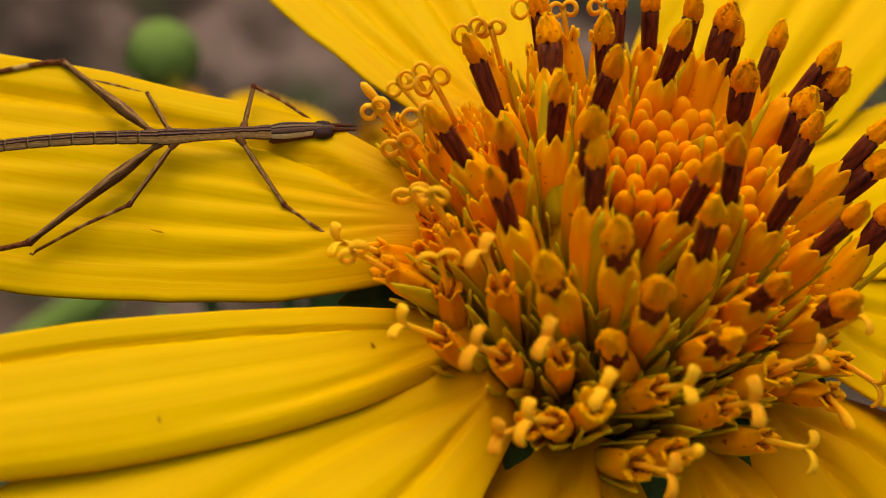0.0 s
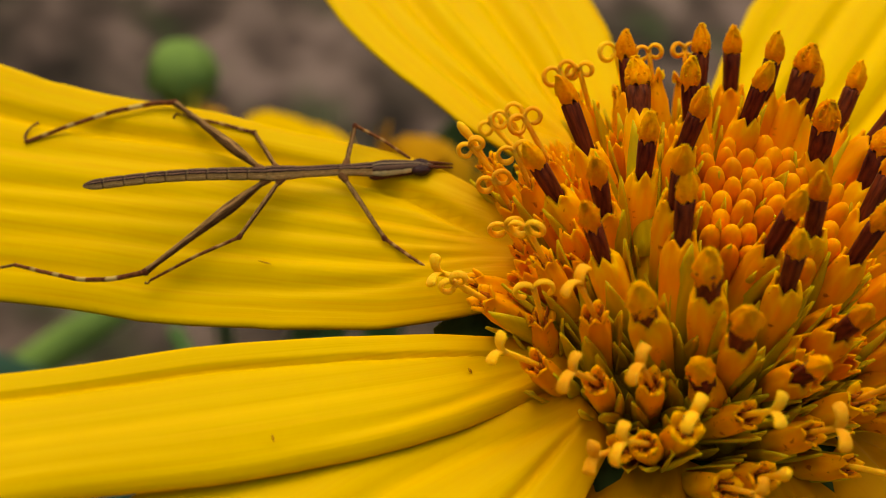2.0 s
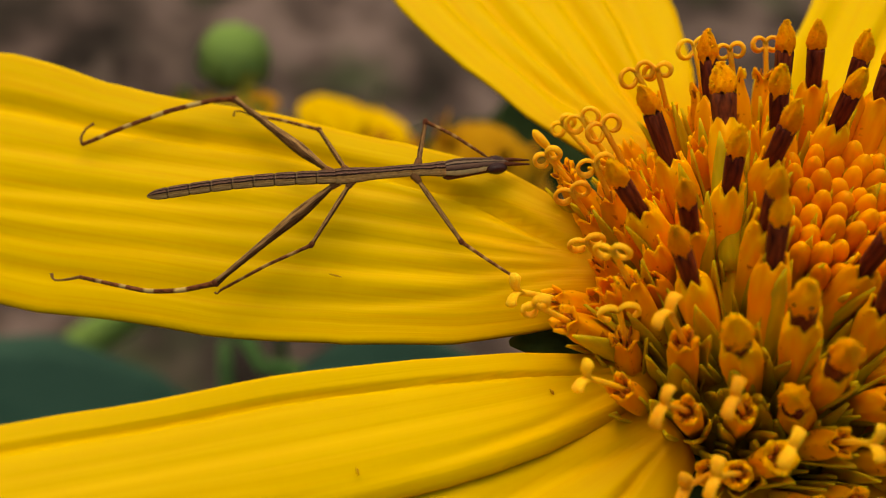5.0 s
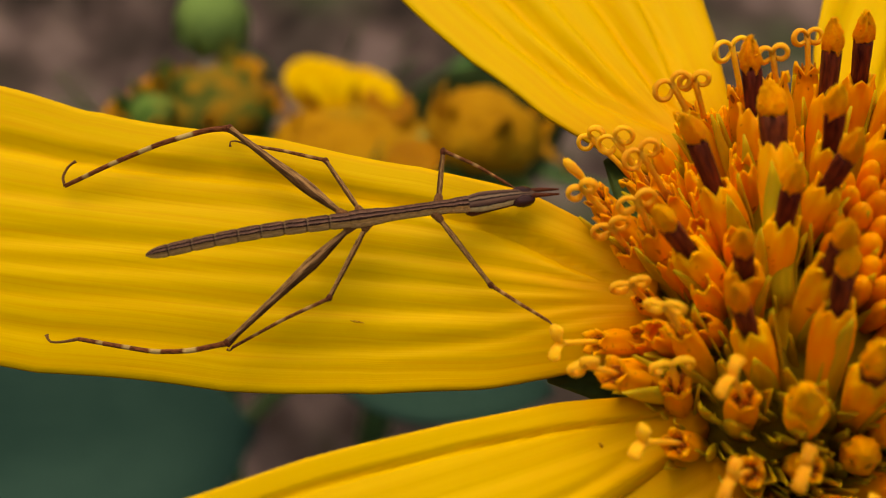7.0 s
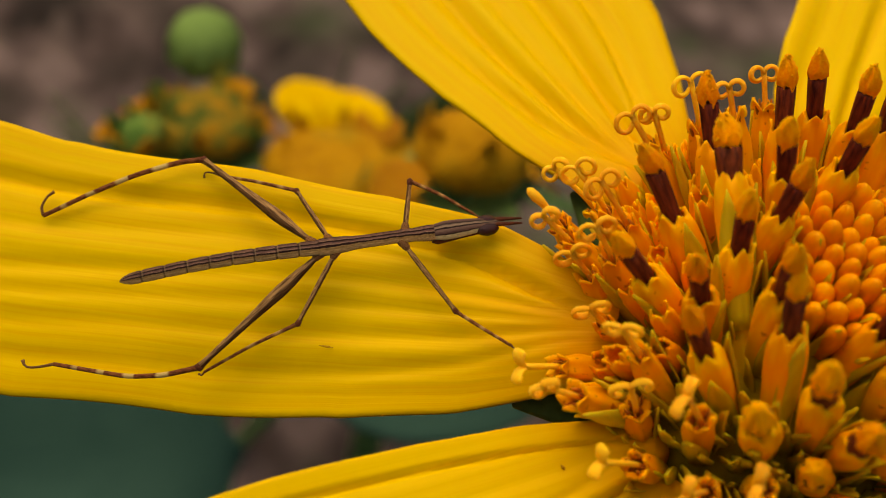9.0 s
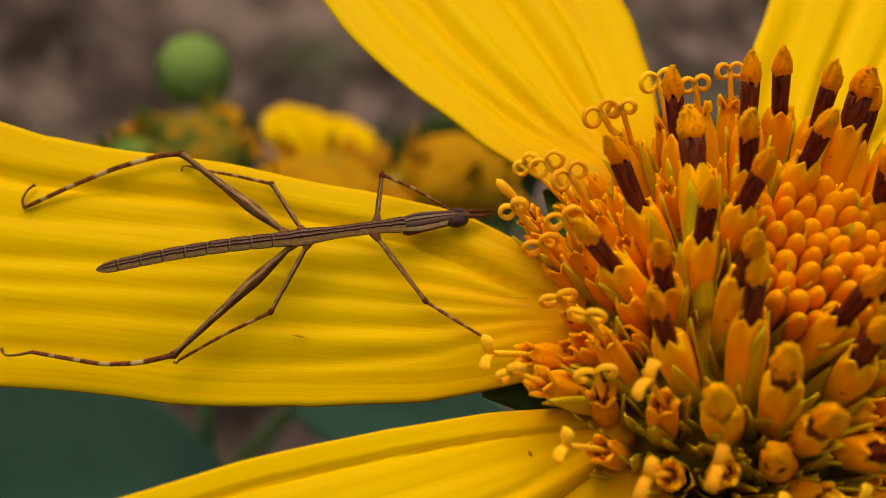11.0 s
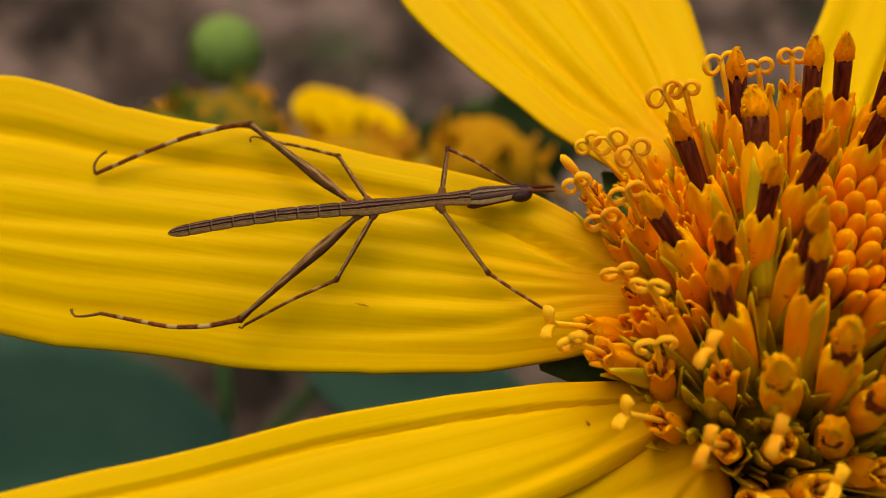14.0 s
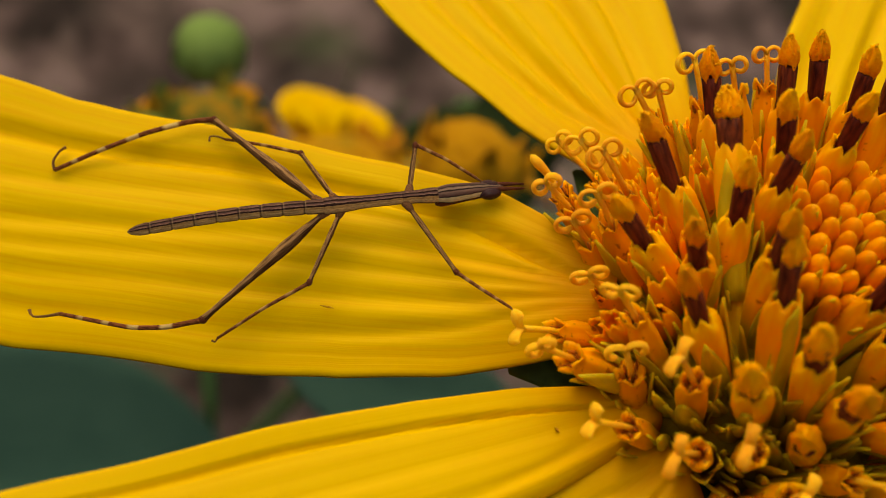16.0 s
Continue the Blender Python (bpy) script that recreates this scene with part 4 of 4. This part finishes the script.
# a closed green bud on its stem
bud_at = Vector((-3.78, 9.3, -8.05))
far_bud = thing("flower_bud", HEART + bud_at * CM, "round closed green flower bud on a stem", "bud")
place("bud_body", round_mesh("bud_body", [(0.12, -0.52), (0.36, -0.42), (0.50, -0.2), (0.53, 0.05), (0.47, 0.27), (0.3, 0.44), (0.1, 0.5)], M_FRESH, bumps=0.1), far_bud)
for i in range(8):
    a = radians(45 * i)
    d = Vector((math.cos(a), math.sin(a), 0))
    blade("bract", d * 0.53 + Vector((0, 0, 0.2)), d * 0.18 + Vector((0, 0, -0.5)), 0.22, d + Vector((0, 0, 0.2)), M_FRESH, far_bud, 0.35)
far_stem(far_bud, (0.8, 16.0, -24.0), 0.16, (0, 0, -0.5))


def far_flower(name, at, tilt, disc_r, disc_h, petals, label, disc=M_DISC2, bracts=6, foot=(1.0, 16.0, -25.0)):
    """A flower behind: petals is a list of (azimuth, length, half width, rise)."""
    f = thing(name, HEART + Vector(at) * CM, label, "flower")
    f.matrix_basis = Matrix.Translation(HEART + Vector(at) * CM) @ Euler((radians(tilt[0]), radians(tilt[1]), 0)).to_matrix().to_4x4()
    prof = [(disc_r * 0.8, -0.1), (disc_r, 0.05), (disc_r * 0.97, disc_h * 0.4), (disc_r * 0.8, disc_h * 0.75), (disc_r * 0.45, disc_h * 0.95), (0.05, disc_h)]
    place("disc", round_mesh("disc", prof, disc, 40, 0.28, 3), f, None, "worn orange disc")
    for az, length, half, rise, mat in petals:
        a = radians(az)
        d = Vector((math.cos(a), math.sin(a), 0))
        blade("petal", d * (disc_r * 0.8 + length) + Vector((0, 0, rise)), d * disc_r * 0.7, half, (0.15, 0.1, 1), mat, f, 0.3)
    fray = random.Random(int(disc_r * 1000))
    for i in range(7 if disc is M_DISC2 else 16):
        a, r = fray.uniform(0, 6.28), disc_r * fray.uniform(0.5, 1.05)
        d = Vector((math.cos(a), math.sin(a), 0))
        blade("floret", d * (r + 0.2) + Vector((0, 0, disc_h * fray.uniform(0.7, 1.5))), d * r * 0.8, fray.uniform(0.07, 0.16), d + Vector((0, 0, 0.5)), (disc, M_BROWN_ORANGE, M_BROWN_ORANGE if disc is M_DISC2 else M_OLDGREEN)[i % 3], f, 0.1)
    for i in range(bracts):
        a = radians(360 * i / bracts + 20)
        d = Vector((math.cos(a), math.sin(a), 0))
        blade("bract", d * (disc_r * 1.25) + Vector((0, 0, -0.35)), d * 0.2 + Vector((0, 0, -0.55)), disc_r * 0.42, (0, 0, 1), M_FRESH, f, 0.1)
    far_stem(f, foot, 0.2, (0, 0, -0.45))
    return f


far_flower("flower", (-1.90, 6.95, -8.1), (-12, 0), 0.95, 0.35, [(104, 1.05, 0.62, 0.34, M_YELLOW), (124, 0.55, 0.34, 0.1, M_PINK), (72, 0.95, 0.56, 0.22, M_YELLOW), (48, 0.8, 0.42, 0.12, M_BROWN_ORANGE), (20, 0.8, 0.5, -0.2, M_BROWN_ORANGE), (-40, 0.9, 0.6, -0.5, M_BROWN_ORANGE), (-100, 0.8, 0.7, -0.6, M_BROWN_ORANGE), (215, 0.8, 0.5, -0.4, M_PINK)],
           "yellow flower with an orange disc and brown-orange lower petals")
far_flower("flower", (-0.2, 6.0, -6.4), (-20, 10), 0.72, 0.65, [(10, 0.9, 0.4, -0.5, M_BROWN_ORANGE), (200, 0.8, 0.4, -0.6, M_BROWN_ORANGE)], "old orange flower head that has lost most petals")
far_flower("flower", (-3.75, 7.75, -8.15), (-15, 0), 0.80, 0.45, [(60, 0.6, 0.3, 0.1, M_BROWN_ORANGE), (160, 0.7, 0.3, -0.1, M_BROWN_ORANGE), (10, 0.5, 0.35, -0.2, M_BROWN_ORANGE)], "spent flower head, brown-orange with green bracts", disc=M_OLD, bracts=9)
far_flower("flower", (-4.55, 7.4, -8.0), (-5, -10), 0.36, 0.4, [(170, 0.5, 0.25, 0.1, M_BROWN_ORANGE)], "small green half-open flower head", disc=M_OLDGREEN, bracts=8)

# tufts of grass
grng = random.Random(5)
for at, count, spread, high in (((-6.2, 9.0, -11.2), 8, 0.9, 2.3), ((-0.4, 5.6, -8.3), 9, 0.8, 2.4), ((-0.9, 11.6, -14.0), 7, 0.9, 3.4)):
    tuft = thing("grass_tuft", HEART + Vector(at) * CM, "soft green grass blades among the flowers", "grass", "grass tufts")
    for k in range(count):
        a = grng.uniform(0, 6.28)
        r = grng.uniform(0, spread)
        foot = Vector((r * math.cos(a), r * math.sin(a) + 13, -31.5 - at[2]))
        tip = Vector((1.6 * r * math.cos(a) + grng.uniform(-0.3, 0.3), 1.6 * r * math.sin(a), grng.uniform(0.55, 1.0) * high))
        blade("grass_blade", tip, foot, grng.uniform(0.08, 0.15), (math.sin(a), -1, 0.3), M_FRESH if at[0] < -5 else M_STEM, tuft, 0.6)

# leaves
for tip, base, half, facing, bend, mat in (((-3.2, 5.7, -16.3), (-11.5, 4.6, -15.2), 2.75, (0.0, -0.35, 1), 0.3, M_LEAF),
                                      ((0.6, 2.9, -7.4), (-2.4, 4.6, -9.6), 0.8, (0, -0.5, 1), 0.2, M_LEAF),
                                      ((1.5, 4.5, -7.5), (4.8, 8.0, -11.0), 1.2, (0, -0.3, 1), 0.3, M_LEAF),
                                      ((-1.6, 7.6, -9.6), (2.4, 9.4, -10.2), 1.15, (0, -0.6, 1), 0.3, M_SHADE),
                                      ((0.3, 8.4, -8.2), (3.6, 11.0, -10.6), 0.9, (0.2, -0.7, 1), 0.3, M_SHADE)):
    mid = (Vector(tip) + Vector(base)) / 2
    leaf = thing("leaf", HEART + mid * CM, "broad dull blue-green leaf below the flower" if mat is M_LEAF else "dull dark green leaf behind the flower", "leaf", "leaves")
    blade("leaf_blade", Vector(tip) - mid, Vector(base) - mid, half, facing, mat, leaf, bend)
    b = Vector(base) - mid
    place("leaf_stalk", tube_mesh("leaf_stalk", [([b, b + Vector((-0.6, 0.8, -1.5)), b + Vector((-1.5, 4.5, -6)), Vector((b.x - 2, b.y + 13, -31.5 - mid.z))], [0.1, 0.12, 0.15, 0.2])], M_STEM, 8), leaf)

# bare stalks
for a, b, r in (((-5.3, 10.9, -17.5), (-8.2, 9.4, -19.5), 0.45), ((-3.85, 7.9, -14.8), (-3.7, 6.7, -16.2), 0.13), ((1.4, 13.0, -14.0), (1.0, 12.0, -20.0), 0.5)):
    a, b = Vector(a), Vector(b)
    st = thing("stalk", HEART + a * CM, "green plant stalk among the leaves", "stalk", "stalks")
    run = (b - a) * 2.2
    foot = Vector((run.x, run.y, -32.0 - a.z))
    pts = [Vector((0, 0, 0)), (b - a) * 0.3, (b - a) * 0.7, b - a, (b - a).lerp(foot, 0.4), foot]
    place("stalk_stem", tube_mesh("stalk_stem", [(pts, [r * 0.8, r, r, r, r, r])], M_FRESH if r == 0.45 else M_STEM, sides=10), st)


def motions():
    walk(flower, [
        (0.0, pose(-0.00129, -0.00194, 0.31819, -2.121, 1.083, 0.344)),
        (0.5, pose(-0.00025, -0.00231, 0.31830, -2.296, 0.377, -0.182)),
        (1.0, pose(0.00081, -0.00276, 0.31842, -2.496, -0.341, -0.699)),
        (1.5, pose(0.00188, -0.00325, 0.31855, -2.720, -1.041, -1.246)),
        (2.0, pose(0.00206, -0.00337, 0.31853, -2.756, -1.124, -1.356)),
        (2.5, pose(0.00229, -0.00351, 0.31858, -2.835, -1.306, -1.422)),
        (3.0, pose(0.00255, -0.00371, 0.31863, -2.957, -1.511, -1.509)),
        (3.5, pose(0.00285, -0.00400, 0.31858, -3.109, -1.650, -1.739)),
        (4.0, pose(0.00236, -0.00333, 0.31881, -2.584, -1.346, -1.440)),
        (4.2, pose(0.00218, -0.00304, 0.31883, -2.392, -1.238, -1.321)),
        (6.3, pose(-0.00126, 0.00171, 0.32001, 1.284, 0.928, 0.730)),
        (6.5, pose(-0.00049, 0.00148, 0.32032, 1.225, 0.319, 0.398)),
        (7.0, pose(-0.00029, 0.00164, 0.32054, 1.410, 0.128, 0.347)),
        (7.5, pose(-0.00038, 0.00133, 0.32036, 1.124, 0.230, 0.322)),
        (8.0, pose(-0.00050, 0.00106, 0.32020, 0.848, 0.332, 0.335)),
        (8.5, pose(-0.00061, 0.00079, 0.32004, 0.584, 0.429, 0.357)),
        (9.0, pose(-0.00074, 0.00054, 0.31988, 0.333, 0.533, 0.379)),
        (9.5, pose(-0.00068, 0.00063, 0.31997, 0.439, 0.489, 0.361)),
        (9.7, pose(-0.00067, 0.00068, 0.32000, 0.481, 0.469, 0.368)),
        (11.8, pose(-0.00057, 0.00121, 0.32035, 0.963, 0.339, 0.403)),
        (12.0, pose(-0.00057, 0.00126, 0.32038, 1.016, 0.334, 0.404)),
        (12.5, pose(-0.00057, 0.00140, 0.32047, 1.168, 0.337, 0.397)),
        (13.0, pose(-0.00026, 0.00094, 0.32036, 0.796, 0.139, 0.215)),
        (13.5, pose(0.00005, 0.00048, 0.32027, 0.440, -0.064, 0.034)),
        (14.0, pose(0.00036, 0.00002, 0.32019, 0.094, -0.267, -0.152)),
        (14.5, pose(0.00045, -0.00033, 0.32005, -0.207, -0.312, -0.226)),
        (15.0, pose(0.00016, 0.00004, 0.32010, 0.073, -0.126, -0.061)),
        (15.5, pose(-0.00012, 0.00042, 0.32015, 0.354, 0.058, 0.107)),
        (16.0, pose(-0.00040, 0.00080, 0.32021, 0.638, 0.240, 0.283)),
    ])
    walk(insect, [
        (0.0, pose(-0.02626, 0.00387, 0.32387, -2.245, 1.302, 0.354)),
        (0.5, pose(-0.02522, 0.00372, 0.32367, -2.385, 0.770, -0.205)),
        (1.0, pose(-0.02417, 0.00347, 0.32354, -2.463, 0.222, -0.765)),
        (1.5, pose(-0.02309, 0.00318, 0.32341, -2.612, -0.464, -1.255)),
        (2.0, pose(-0.02288, 0.00310, 0.32338, -2.600, -0.683, -1.439)),
        (2.5, pose(-0.02267, 0.00295, 0.32339, -2.576, -0.904, -1.360)),
        (3.0, pose(-0.02241, 0.00274, 0.32342, -2.669, -0.980, -1.282)),
        (3.5, pose(-0.02210, 0.00253, 0.32337, -2.793, -1.181, -1.320)),
        (4.0, pose(-0.02259, 0.00304, 0.32390, -2.442, -1.195, -0.797)),
        (4.2, pose(-0.02277, 0.00328, 0.32403, -2.323, -1.256, -0.666)),
        (6.3, pose(-0.02618, 0.00663, 0.32693, 1.017, 1.076, 0.538)),
        (6.5, pose(-0.02547, 0.00654, 0.32696, 0.933, 0.455, 0.123)),
        (7.0, pose(-0.02528, 0.00667, 0.32715, 1.005, 0.308, 0.150)),
        (7.5, pose(-0.02538, 0.00640, 0.32700, 0.731, 0.429, 0.149)),
        (8.0, pose(-0.02548, 0.00616, 0.32679, 0.474, 0.470, 0.225)),
        (8.5, pose(-0.02561, 0.00596, 0.32654, 0.228, 0.307, 0.328)),
        (9.0, pose(-0.02572, 0.00577, 0.32630, -0.033, 0.249, 0.309)),
        (9.5, pose(-0.02567, 0.00591, 0.32632, 0.129, 0.102, 0.236)),
        (9.7, pose(-0.02566, 0.00597, 0.32632, 0.197, 0.074, 0.185)),
        (11.8, pose(-0.02557, 0.00648, 0.32660, 1.036, -0.006, 0.240)),
        (12.0, pose(-0.02556, 0.00652, 0.32665, 1.126, 0.010, 0.275)),
        (12.5, pose(-0.02554, 0.00660, 0.32684, 1.283, 0.192, 0.368)),
        (13.0, pose(-0.02525, 0.00619, 0.32668, 0.924, 0.149, 0.336)),
        (13.5, pose(-0.02496, 0.00585, 0.32647, 0.605, -0.029, 0.180)),
        (14.0, pose(-0.02464, 0.00554, 0.32623, 0.313, -0.308, -0.038)),
        (14.5, pose(-0.02455, 0.00530, 0.32596, -0.007, -0.546, -0.167)),
        (15.0, pose(-0.02482, 0.00562, 0.32611, 0.276, -0.357, -0.128)),
        (15.5, pose(-0.02510, 0.00589, 0.32625, 0.495, -0.244, 0.143)),
        (16.0, pose(-0.02537, 0.00623, 0.32648, 0.643, -0.138, 0.449)),
    ])
    # the middle legs swing a little about their hips as the body sways forward
    for limb, hip, turn in ((mid_leg_near, (-2.451, 0.51, 0.62), 6.5), (mid_leg_far, (-2.485, 0.565, 0.63), 2.5)):
        h = Matrix.Translation((Vector(hip) - ORIGIN) * CM)
        walk(limb, [(t, h @ pose(0, 0, 0, 0, 0, a) @ h.inverted()) for t, a in ((0.0, 0.0), (15.3, 0.0), (15.7, 0.15 * turn), (16.0, turn))])


motions()
